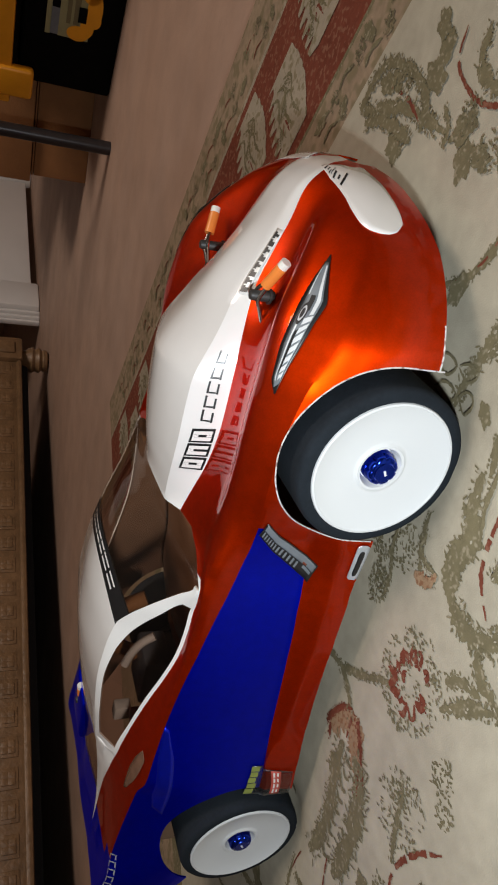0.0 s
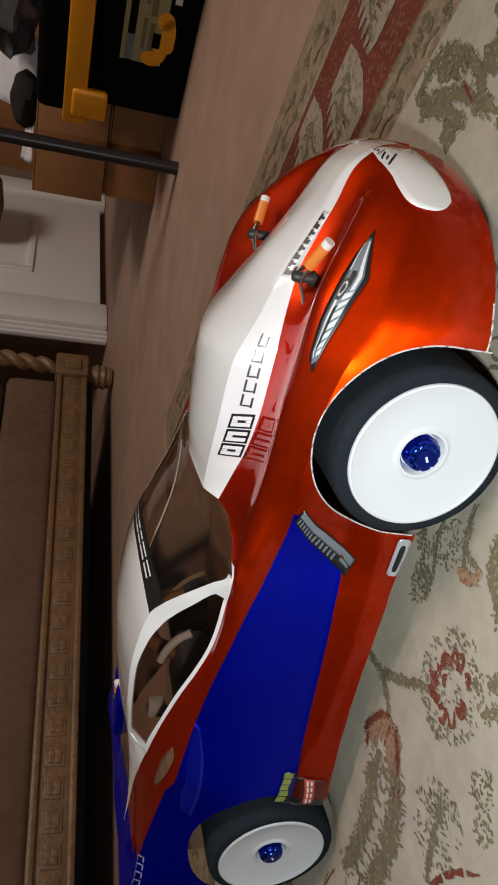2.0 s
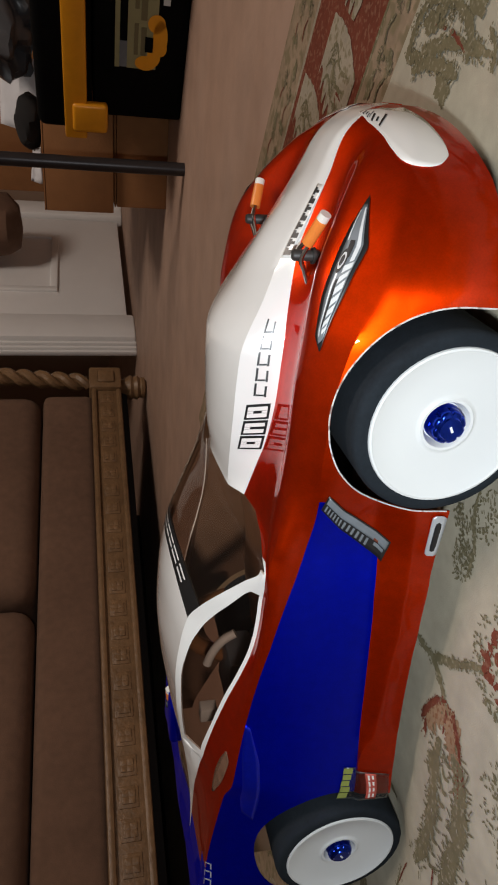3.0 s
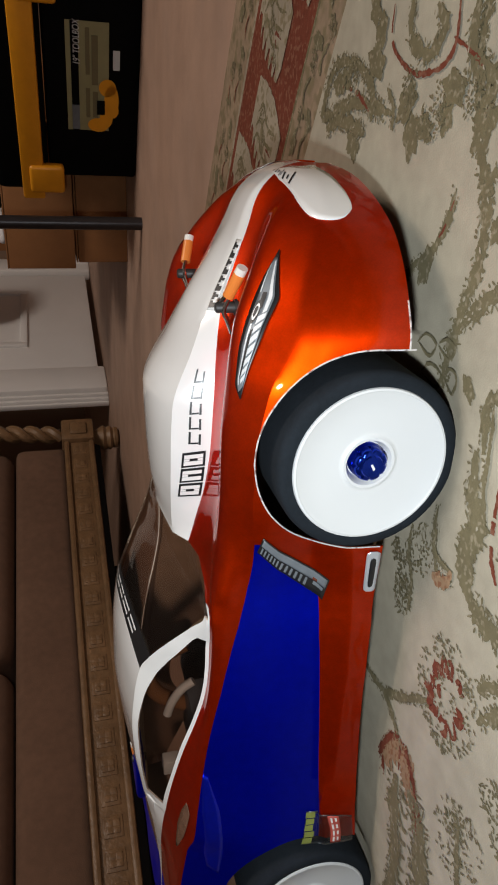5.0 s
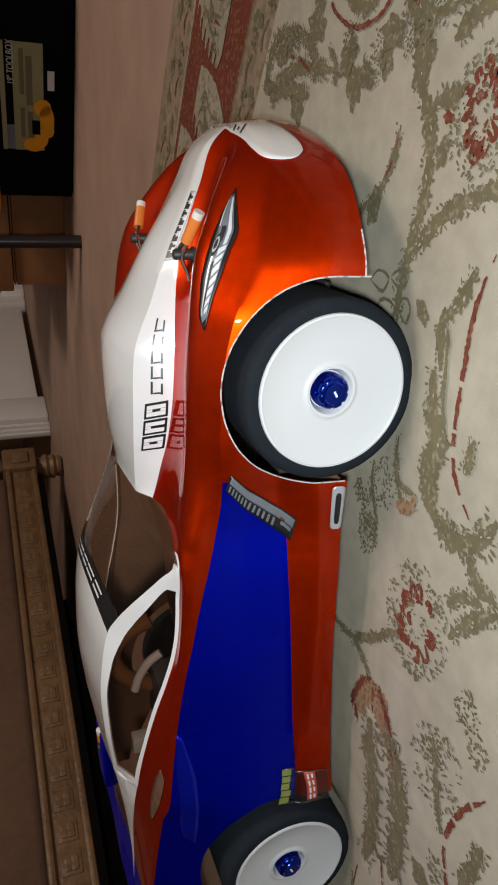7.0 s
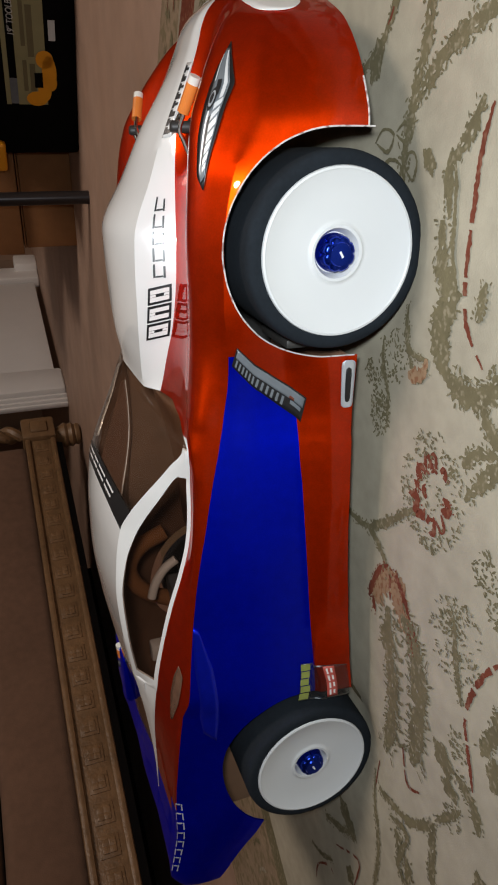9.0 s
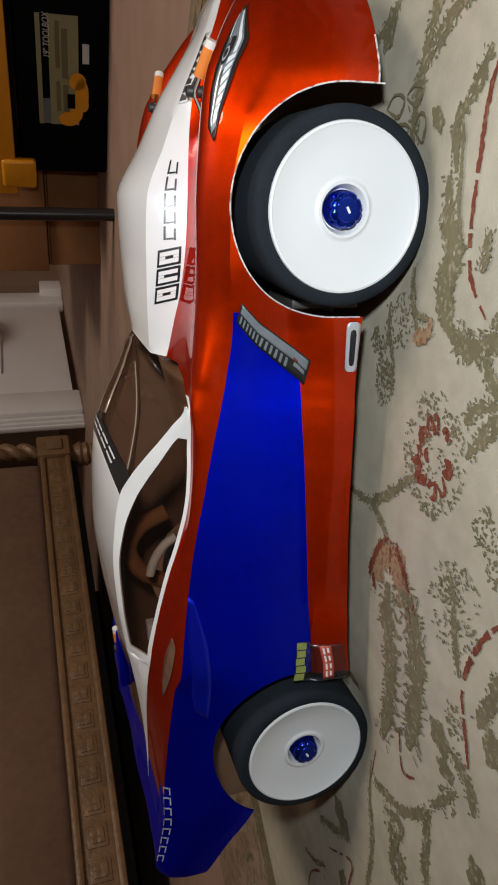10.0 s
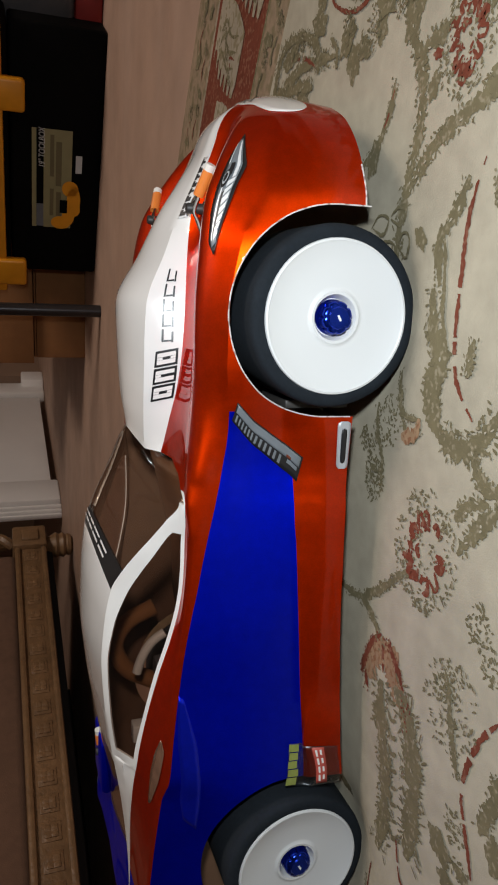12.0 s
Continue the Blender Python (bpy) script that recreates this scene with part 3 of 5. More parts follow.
vine([(0.052, -0.133), (0.037, -0.125), (0.031, -0.118), (0.014, -0.121)], 0.005, "OLIVE")
vine([(0.013, -0.117), (0.000, -0.119), (-0.013, -0.126), (-0.026, -0.122), (-0.041, -0.131), (-0.044, -0.146), (-0.037, -0.157), (-0.027, -0.163)], 0.009, "OLIVE")
vine([(-0.044, -0.150), (-0.053, -0.158), (-0.056, -0.169), (-0.059, -0.182)], 0.005, "OLIVE")
vine([(-0.021, -0.096), (-0.038, -0.103), (-0.048, -0.111), (-0.042, -0.118)], 0.003, "OLIVE")
speck([(-0.043, -0.094)], 0.012, "OLIVE")
speck([(-0.072, -0.086)], 0.01, "OLIVE")
rosette([(-0.090, -0.129)], 0.026, "RUST")
vine([(-0.132, -0.058), (-0.130, -0.082), (-0.117, -0.101), (-0.100, -0.121)], 0.0038, "OLIVE")
vine([(-0.130, -0.082), (-0.135, -0.095), (-0.146, -0.105)], 0.0038, "OLIVE")
vine([(-0.083, -0.149), (-0.070, -0.159), (-0.059, -0.171)], 0.005, "OLIVE")
vine([(-0.142, -0.104), (-0.150, -0.100), (-0.157, -0.097), (-0.165, -0.095)], 0.0095, "TAN")
vine([(-0.142, -0.106), (-0.150, -0.112), (-0.156, -0.117), (-0.163, -0.123)], 0.0105, "TAN")
vine([(-0.139, -0.103), (-0.146, -0.096), (-0.156, -0.091), (-0.168, -0.088)], 0.0042, "RUST")
vine([(-0.139, -0.107), (-0.146, -0.116), (-0.154, -0.123), (-0.165, -0.130)], 0.0042, "RUST")
vine([(-0.163, -0.092), (-0.169, -0.094), (-0.174, -0.093)], 0.0036, "RUST")
vine([(-0.161, -0.126), (-0.168, -0.126), (-0.174, -0.129)], 0.0036, "RUST")
vine([(-0.141, -0.105), (-0.149, -0.106), (-0.156, -0.107)], 0.0026, "RUST")
vine([(-0.160, -0.106), (-0.178, -0.108), (-0.201, -0.116), (-0.226, -0.118), (-0.241, -0.115)], 0.0092, "OLIVE")
vine([(-0.157, -0.117), (-0.166, -0.129), (-0.184, -0.136), (-0.208, -0.138), (-0.227, -0.138)], 0.0118, "OLIVE")
for k in range(9):
    x, y = -0.163 - 0.0075 * k, -0.1155 - 0.0013 * k
    vine([(x, y + 0.003), (x - 0.003, y), (x - 0.001, y - 0.004)], 0.0022, "OLIVE")
blob([(-0.237, -0.078)], 0.008, "OLIVE")
speck([(-0.142, -0.156)], 0.02, "OLIVE")
vine([(-0.130, -0.183), (-0.148, -0.172), (-0.169, -0.167), (-0.185, -0.172), (-0.200, -0.178)], 0.003, "RUST")
vine([(-0.150, -0.186), (-0.166, -0.183), (-0.179, -0.179)], 0.006, "OLIVE")
blob([(-0.181, -0.188)], 0.01, "OLIVE")
vine([(-0.132, -0.152), (-0.150, -0.157), (-0.168, -0.164)], 0.003, "OLIVE")
blob([(-0.213, -0.165)], 0.008, "OLIVE")
vine([(-0.223, -0.129), (-0.241, -0.136), (-0.235, -0.148)], 0.002, "RUST")
vine([(-0.275, -0.125), (-0.271, -0.141), (-0.296, -0.136), (-0.303, -0.149)], 0.004, "OLIVE")
blob([(-0.328, -0.090)], 0.01, "OLIVE")
vine([(-0.362, -0.073), (-0.342, -0.100), (-0.367, -0.098)], 0.002, "RUST")
blob([(-0.202, -0.158)], 0.011, "OLIVE")
blob([(0.141, 0.003)], 0.012, "OLIVE")
vine([(0.142, 0.052), (0.133, 0.059), (0.120, 0.059), (0.126, 0.020), (0.121, -0.018)], 0.006, "OLIVE")
blob([(0.134, 0.043)], 0.01, "OLIVE")

vine([(0.161, -0.009), (0.149, -0.010), (0.141, -0.019), (0.135, -0.034), (0.136, -0.053), (0.142, -0.061), (0.153, -0.061), (0.161, -0.059)], 0.0026, "RUST")
vine([(0.163, -0.025), (0.148, -0.027), (0.141, -0.043), (0.148, -0.052), (0.157, -0.045)], 0.005, "OLIVE")
blob([(0.152, 0.001)], 0.01, "OLIVE")
blob([(0.125, -0.030)], 0.012, "OLIVE")
blob([(0.116, -0.047)], 0.009, "OLIVE")
blob([(0.129, -0.065)], 0.011, "OLIVE")
blob([(0.161, 0.009)], 0.009, "OLIVE")
vine([(0.156, -0.073), (0.146, -0.072), (0.138, -0.075), (0.130, -0.090), (0.123, -0.084)], 0.006, "OLIVE")
vine([(0.134, 0.057), (0.143, 0.047), (0.141, 0.023), (0.131, 0.005), (0.118, 0.002)], 0.005, "OLIVE")
vine([(0.114, 0.056), (0.118, 0.038), (0.116, 0.020), (0.113, 0.008)], 0.006, "OLIVE")
vine([(0.133, 0.038), (0.130, 0.021), (0.122, 0.005)], 0.0026, "RUST")
vine([(0.131, -0.011), (0.123, -0.019), (0.115, -0.019)], 0.003, "OLIVE")
vine([(0.130, -0.092), (0.133, -0.107), (0.135, -0.117), (0.137, -0.126)], 0.006, "OLIVE")
blob([(0.067, -0.063)], 0.01, "OLIVE")
vine([(0.038, -0.066), (0.043, -0.072), (0.041, -0.080), (0.035, -0.075), (0.038, -0.067)], 0.0014, "OLIVE")
vine([(0.042, -0.082), (0.045, -0.087), (0.043, -0.094), (0.038, -0.089), (0.041, -0.082)], 0.0014, "OLIVE")
vine([(0.027, -0.069), (0.032, -0.076), (0.030, -0.084), (0.023, -0.078), (0.026, -0.069)], 0.0014, "OLIVE")
vine([(0.030, -0.086), (0.035, -0.092), (0.032, -0.097), (0.025, -0.092), (0.030, -0.086)], 0.0014, "OLIVE")
vine([(0.145, -0.060), (0.140, -0.072), (0.135, -0.081)], 0.0022, "RUST")
speck([(0.130, -0.032)], 0.008, "OLIVE")
speck([(0.122, -0.053)], 0.01, "OLIVE")
speck([(0.137, 0.027)], 0.008, "OLIVE")
speck([(0.130, -0.077)], 0.01, "OLIVE")
vine([(-0.038, -0.084), (-0.051, -0.086), (-0.059, -0.091), (-0.073, -0.092)], 0.003, "OLIVE")
vine([(-0.028, -0.102), (-0.036, -0.103), (-0.039, -0.110), (-0.038, -0.118)], 0.003, "OLIVE")
speck([(-0.055, -0.079)], 0.008, "OLIVE")
speck([(-0.067, -0.085)], 0.007, "OLIVE")
vine([(-0.048, -0.105), (-0.045, -0.114), (-0.038, -0.117)], 0.006, "TAN")
vine([(0.033, -0.122), (0.023, -0.124), (0.011, -0.125), (0.002, -0.126), (-0.010, -0.131)], 0.002, "OLIVE")
vine([(-0.004, -0.146), (-0.013, -0.144), (-0.018, -0.144)], 0.004, "OLIVE")
vine([(-0.071, -0.145), (-0.063, -0.153), (-0.060, -0.163)], 0.005, "OLIVE")
vine([(-0.148, -0.100), (-0.144, -0.109), (-0.145, -0.118)], 0.01, "TAN")
vine([(-0.148, -0.113), (-0.161, -0.119), (-0.178, -0.124), (-0.198, -0.126)], 0.003, "PALE")
speck([(-0.134, -0.151)], 0.009, "OLIVE")
speck([(-0.105, -0.166)], 0.009, "OLIVE")
speck([(-0.116, -0.175)], 0.007, "OLIVE")

vine([(-0.269, -0.102), (-0.281, -0.108), (-0.296, -0.115), (-0.313, -0.118), (-0.334, -0.118), (-0.351, -0.117)], 0.0034, "OLIVE")
vine([(-0.256, -0.108), (-0.266, -0.106), (-0.276, -0.107)], 0.002, "RUST")
vine([(-0.272, -0.111), (-0.267, -0.125), (-0.263, -0.138), (-0.254, -0.149), (-0.241, -0.159)], 0.004, "OLIVE")
vine([(-0.243, -0.158), (-0.256, -0.159), (-0.269, -0.161), (-0.282, -0.165)], 0.005, "OLIVE")
vine([(-0.240, -0.158), (-0.227, -0.167), (-0.216, -0.173)], 0.003, "OLIVE")
blob([(-0.326, -0.082)], 0.013, "OLIVE")
vine([(-0.355, -0.057), (-0.343, -0.077), (-0.332, -0.090)], 0.005, "OLIVE")
vine([(-0.279, -0.130), (-0.285, -0.137), (-0.290, -0.144), (-0.301, -0.144)], 0.007, "OLIVE")
vine([(-0.283, -0.134), (-0.288, -0.139), (-0.296, -0.142)], 0.002, "PALE")
vine([(-0.425, -0.049), (-0.409, -0.051), (-0.392, -0.065), (-0.391, -0.072)], 0.0024, "RUST")
vine([(-0.401, -0.040), (-0.395, -0.054), (-0.381, -0.070)], 0.003, "OLIVE")
blob([(-0.242, -0.193)], 0.012, "OLIVE")
vine([(-0.202, -0.166), (-0.204, -0.174), (-0.209, -0.181), (-0.217, -0.185)], 0.006, "OLIVE")
speck([(-0.188, -0.166)], 0.008, "OLIVE")
speck([(-0.226, -0.169)], 0.007, "OLIVE")
blob([(-0.365, -0.092)], 0.009, "OLIVE")
vine([(0.099, -0.095), (0.103, -0.098), (0.104, -0.104), (0.105, -0.112)], 0.006, "OLIVE")
blob([(0.087, -0.105)], 0.007, "OLIVE")
blob([(0.098, -0.106)], 0.004, "RUST")
vine([(0.078, -0.138), (0.081, -0.142), (0.086, -0.143)], 0.008, "OLIVE")
vine([(0.052, -0.149), (0.045, -0.151), (0.036, -0.153)], 0.005, "OLIVE")
blob([(0.032, -0.105)], 0.007, "OLIVE")


def cartouche(u, w, long, wide, flip):
    """A pale woven panel in the red border, fingered at one end, with olive scrolls on it."""
    def at(p, q):
        v = rug_at(u + flip * p, w + q)
        return v.x, v.y
    bm, rows, cols = bmesh.new(), 26, 22
    grid = []
    for i in range(rows + 1):
        f = -1 + 2 * i / rows
        q = wide / 2 * f * (0.93 + 0.07 * math.sin(i * 1.3))
        near = -long / 2 - 0.008 * (1 - f * f)
        far = long / 2 + 0.004 * math.cos(f * 2) + (0.009 if (i // 2) % 2 else -0.001)
        line = []
        for k in range(cols + 1):
            x, y = at(near + (far - near) * k / cols, q)
            r = ragged(x, y) * 0.0011 * (k in (0, cols) or i in (0, rows))
            line.append(bm.verts.new(pile(x + r, y - r, 0.0002)))
        grid.append(line)
    for i in range(rows):
        for k in range(cols):
            bm.faces.new((grid[i][k], grid[i][k + 1], grid[i + 1][k + 1], grid[i + 1][k]))
    bmesh.ops.recalc_face_normals(bm, faces=bm.faces[:])
    figure("border_panel", bm, "CREAM")
    for k in range(3):
        p0 = -long * 0.34 + long * 0.3 * k
        vine([at(p0, -wide * 0.30), at(p0 + 0.006, -wide * 0.05), at(p0 + 0.002, wide * 0.2), at(p0 + 0.012, wide * 0.32)], 0.0024, "OLIVE", lift=0.0004)
        speck([at(p0 + 0.008, wide * (0.2 - 0.2 * k))], 0.006, "OLIVE", 0.0, 0.8)
    vine([at(-long * 0.3, 0), at(0, wide * 0.12), at(long * 0.32, 0)], 0.0020, "OLIVE", lift=0.0004)
    vine([at(long * 0.1, -wide * 0.3), at(long * 0.2, -wide * 0.12), at(long * 0.36, -wide * 0.22)], 0.0020, "RUST", lift=0.0004)


# border figures
for k in range(-9, 15):
    shift = 0.014 if k % 2 else -0.012
    cartouche(0.0585 * k - 0.012, 0.214 + shift, 0.034, 0.066, -1)
    for w in (0.136, 0.149, 0.285, 0.303):
        c = rug_at(0.0585 * k + RNG.uniform(-0.02, 0.02), w)
        blob([(c.x, c.y)], RNG.uniform(0.006, 0.010), "OLIVE", 1.8)
        d = rug_at(0.0585 * k + RNG.uniform(-0.02, 0.02), w)
        vine([(d.x, d.y), (d.x + 0.008, d.y - 0.002), (d.x + 0.014, d.y - 0.010)], 0.0022, "OLIVE" if w < 0.2 else "RUST")
        speck([(d.x + 0.02, d.y - 0.014)], 0.006, "OLIVE", 0.0, 0.8)
for k in range(14):
    p = rug_at(-0.475 - 0.006 * (k % 2), -0.40 + 0.022 * k)
    vine([(p.x - 0.012, p.y + 0.004), (p.x, p.y), (p.x + 0.012, p.y - 0.012)], 0.0034, "CREAM" if k % 2 else "OLIVE")

# ---- car ----
import functools

CY = 0.006
NAMES = "TEHGVCUKLRB"
# stations: length along the car, then (half width, height) of the shell's lines from the centre down to the sill
SHELL = [
    (0.1055, "0 .032 .004 .032 .006 .032 .007 .032 .008 .0315 .009 .031 .010 .030 .010 .028 .010 .026 .010 .024 .008 .021"),
    (0.1035, "0 .0405 .008 .040 .010 .0395 .012 .039 .014 .0385 .018 .036 .020 .033 .021 .030 .021 .026 .020 .022 .018 .018"),
    (0.100, "0 .047 .010 .0465 .013 .046 .016 .0452 .019 .0445 .028 .041 .033 .036 .0345 .031 .0345 .027 .033 .021 .030 .0158"),
    (0.090, "0 .0562 .012 .0556 .016 .054 .021 .052 .026 .0505 .042 .0482 .052 .041 .0548 .035 .0567 .029 .0580 .0225 .0585 .0175"),
    (0.075, "0 .0625 .014 .0617 .021 .0597 .027 .058 .033 .0570 .053 .0602 .070 .050 .0750 .042 .0780 .034 .0802 .0262 .0815 .0185"),
    (0.060, "0 .0715 .0175 .0684 .0238 .0656 .032 .062 .039 .0615 .063 .0695 .082 .0565 .0868 .0465 .0900 .038 .0925 .0288 .0940 .0192"),
    (0.045, "0 .0808 .021 .0754 .0275 .0712 .038 .0655 .046 .0655 .071 .0765 .09 .0605 .0945 .0500 .0970 .041 .0990 .0300 .1000 .0190"),
    (0.025, "0 .0905 .0295 .0842 .0350 .0750 .042 .0733 .053 .0728 .077 .0800 .0935 .069 .097 .056 .0985 .044 .0985 .03 .098 .0155"),
    (0.000, "0 .1022 .0355 .0940 .0405 .0770 .047 .0765 .061 .0768 .079 .0820 .0935 .0725 .097 .06 .0985 .048 .0985 .03 .098 .0145"),
    (-0.020, "0 .1015 .0360 .0948 .0430 .0786 .050 .0780 .063 .0780 .079 .0816 .0915 .072 .094 .06 .0945 .048 .095 .03 .0955 .014"),
    (-0.038, "0 .1004 .0335 .0945 .0415 .0806 .049 .0798 .063 .0795 .079 .0810 0.0879 0.0693 0.0894 .059 .0905 .046 0.0949 0.0303 0.0961 0.0160"),
    (-0.050, "0 .0994 .0300 .0938 .0390 .0828 .048 .0815 .063 .0808 .08 .0811 0.0853 0.0687 0.0861 .058 0.08750 0.04300 0.0939 0.0289 0.0958 0.0164"),
    (-0.069, "0 .0968 .0255 .0922 .035 .0862 .049 .0838 .067 .0826 .081 .0832 0.0832 0.0705 0.0842 .056 0.08655 0.03875 0.0921 0.0264 0.0937 0.0158"),
    (-0.0725, "0 .0980 .037 .0915 .042 .0890 .061 .0840 .073 .0838 .081 .0835 0.0832 0.0710 0.0842 .056 0.08673 0.03834 0.0922 0.0262 0.0938 0.0158"),
    (-0.077, "0 .0992 .062 .0890 .066 .0880 .073 .0855 .077 .0850 .0815 .0838 0.0832 0.0718 0.0842 .056 0.08693 0.03784 0.0923 0.0259 0.0938 0.0157"),
    (-0.082, "0 .1010 .0765 .0868 .0785 .0862 .079 .0855 .0795 .0850 .082 .0838 0.0832 0.0726 0.0844 .056 0.08732 0.03738 0.0927 0.0255 0.0942 0.0154"),
    (-0.092, "0 .1045 .0700 .0912 .0755 .0865 .0765 .0852 .0775 .0842 .082 .0830 0.0830 0.0745 0.0846 .056 0.08771 0.03662 0.0929 0.0251 0.0944 0.0152"),
    (-0.100, "0 .1078 .0645 .0952 .0694 .0903 .074 .0852 .0752 .0838 .0815 .0825 0.0830 0.0760 0.0848 .056 0.08791 0.03562 0.0929 0.0245 0.0943 0.0150"),
    (-0.112, "0 .1125 .057 .1022 .063 .0959 .073 .085 .0742 .0836 .081 .083 0.0828 0.0780 0.0850 .056 0.08831 0.03462 0.0932 0.0238 0.0946 0.0147"),
    (-0.122, "0 .1158 .0512 .1075 .0577 .1008 .072 .0852 .0732 .0838 .0805 .0838 0.0826 0.0795 0.0852 .056 0.08851 0.03382 0.0930 0.0239 0.0944 0.0145"),
    (-0.133, "0 .1185 .0465 .112 .0532 .1057 .0707 .0862 .072 .0848 .08 .0846 0.0824 0.0815 0.0856 .057 0.08882 0.03298 0.0929 0.0239 0.0944 0.0140"),
    (-0.150, "0 .121 .0455 .115 .0497 .1111 .0682 .0895 .0695 .088 .0792 .0864 0.0822 0.0842 0.0860 .058 0.08933 0.03174 0.0929 0.0238 0.0945 0.0132"),
    (-0.170, "0 .1215 .0452 .1165 .0486 .114 .065 .0945 .0665 .093 .0782 .089 0.0819 0.0865 0.0865 .06 0.09015 0.03045 0.0930 0.0236 0.0948 0.0119"),
    (-0.195, "0 .119 .044 .115 .0474 .1128 .061 .0992 .0625 .0978 .0765 .0925 0.0831 0.0890 0.0885 .062 .0925 .0288 0.0946 0.0291 0.0984 0.0116"),
    (-0.214, "0 .116 .0425 .1125 .0457 .1106 .057 .102 .0595 .1005 .075 .095 .0842 .0908 .0905 .064 .095 .028 .097 .0255 0.0994 0.0099"),
    (-0.2262, "0 .114 .041 .1108 .0448 .108 .0545 .103 .057 .1015 .074 .0962 .0809 .0936 .0912 .065 .096 .029 .0975 .0255 .0975 .0085"),
    (-0.2272, "0 .1138 .0408 .1106 .049 .1062 .049 .106 .0565 .1016 .0738 .0963 .0808 .0937 .0912 .065 .096 .029 .0975 .0255 .0975 .0085"),
    (-0.245, "0 .111 .039 .1075 .043 .106 .047 .1045 .052 .1025 .072 .0975 .0798 .0956 .0915 .066 .0965 .045 .0970 .040 .0970 .036"),
    (-0.262, "0 .1085 .0375 .105 .04 .1043 .043 .1034 .046 .1022 .07 .0985 .0788 .0971 .0915 .070 .0960 .052 .0965 .046 .0965 .041"),
    (-0.285, "0 .1055 .0355 .1025 .037 .1022 .0385 .1016 .04 .1012 .069 .0995 .0781 .0988 .0905 .078 .0945 .062 .0950 .054 .0950 .047"),
    (-0.305, "0 .1035 .0340 .1010 .0347 .1009 .0353 .1007 .0360 .1005 .0680 .1000 .0810 .0995 .0890 .085 .0920 .0720 .0930 .0640 .0930 .0570"),
    (-0.320, "0 .1025 .0330 .1005 .0332 .1005 .0334 .1005 .0336 .1004 .0670 .1010 .0795 .1015 .0870 .092 .0895 .0810 .0900 .0740 .0900 .0670"),
    (-0.338, "0 .1030 .0320 .1020 .0322 .1020 .0324 .1020 .0326 .1020 .0660 .1030 .0770 .1040 .0840 .098 .0865 .0900 .0870 .0840 .0870 .0780"),
    (-0.343, "0 .1015 .0310 .1005 .0312 .1005 .0314 .1005 .0316 .1005 .0640 .1015 .0740 .1025 .0800 .098 .0820 .0910 .0825 .0860 .0825 .0810"),
]
ST = np.array([s for s, _ in SHELL])[::-1]
LINES = np.array([[float(v) for v in row.split()] for _, row in SHELL]).reshape(len(SHELL), len(NAMES), 2)[::-1]


def slopes(x, y):
    """Slopes of a line through the points that never overshoots."""
    d = np.diff(y, axis=0) / np.diff(x)[:, None]
    m = np.zeros_like(y)
    a, b = d[:-1], d[1:]
    same = a * b > 0
    m[1:-1] = np.where(same, 2 * a * b / np.where(same, a + b, 1), 0)
    m[0], m[-1] = d[0], d[-1]
    return m


FLAT = LINES.reshape(len(ST), -1)
SLOPE = slopes(ST, FLAT)
# the windscreen's foot and the roof's front edge bow forward at the centre
BOW = [(0.2, 0.0), (-0.03, 0.0), (-0.069, 0.006), (-0.133, 0.018), (-0.16, 0.006), (-0.2, 0.0), (-0.5, 0.0)]


def station(s):
    """The shell's lines at a station: rows of (x, half width, z)."""
    s = min(max(s, ST[0]), ST[-1])
    k = min(max(int(np.searchsorted(ST, s)) - 1, 0), len(ST) - 2)
    h = ST[k + 1] - ST[k]
    t = (s - ST[k]) / h
    v = (1 + 2 * t) * (1 - t) ** 2 * FLAT[k] + t * (1 - t) ** 2 * h * SLOPE[k] + t * t * (3 - 2 * t) * FLAT[k + 1] + t * t * (t - 1) * h * SLOPE[k + 1]
    v = v.reshape(-1, 2)
    bow = float(np.interp(-s, [-b[0] for b in BOW], [b[1] for b in BOW]))
    x = np.full(len(v), s if -0.3 < s < 0.082 else 0.082 + 0.8 * (s - 0.082) if s > 0 else -0.3 + 1.16 * (s + 0.3))
    x[0] += bow
    return np.column_stack([x, v])


CREASE = {0: 0.8, 1: 0.25, 2: 0.1, 4: 1.0, 6: 0.35, 8: 0.0, 9: 0.0}


def shell_point(s, v):
    """The point of the shell at a station and a place v among its lines (0 centre, 10 sill); half width counts outward."""
    rows = station(s)
    k = min(int(v), len(NAMES) - 2)
    t = v - k
    p = rows
    m = []
    for q in (k, k + 1):
        a, b = p[max(q - 1, 0)], p[min(q + 1, len(p) - 1)]
        tan = (b - a) / 2 if 0 < q < len(p) - 1 else (np.array([0, p[1][1] - p[0][1], 0]) if q == 0 else p[-1] - p[-2])
        seg = np.linalg.norm(p[k + 1] - p[k])
        tan = tan / (np.linalg.norm(tan) + 1e-9) * seg
        soft = CREASE.get(q, 1.0)
        if q > 4:
            soft = max(soft, min(1.0, (s - 0.03) / 0.015))
        m.append(tan * soft + (p[k + 1] - p[k]) * (1 - soft))
    return (1 + 2 * t) * (1 - t) ** 2 * p[k] + t * (1 - t) ** 2 * m[0] + t * t * (3 - 2 * t) * p[k + 1] + t * t * (t - 1) * m[1]


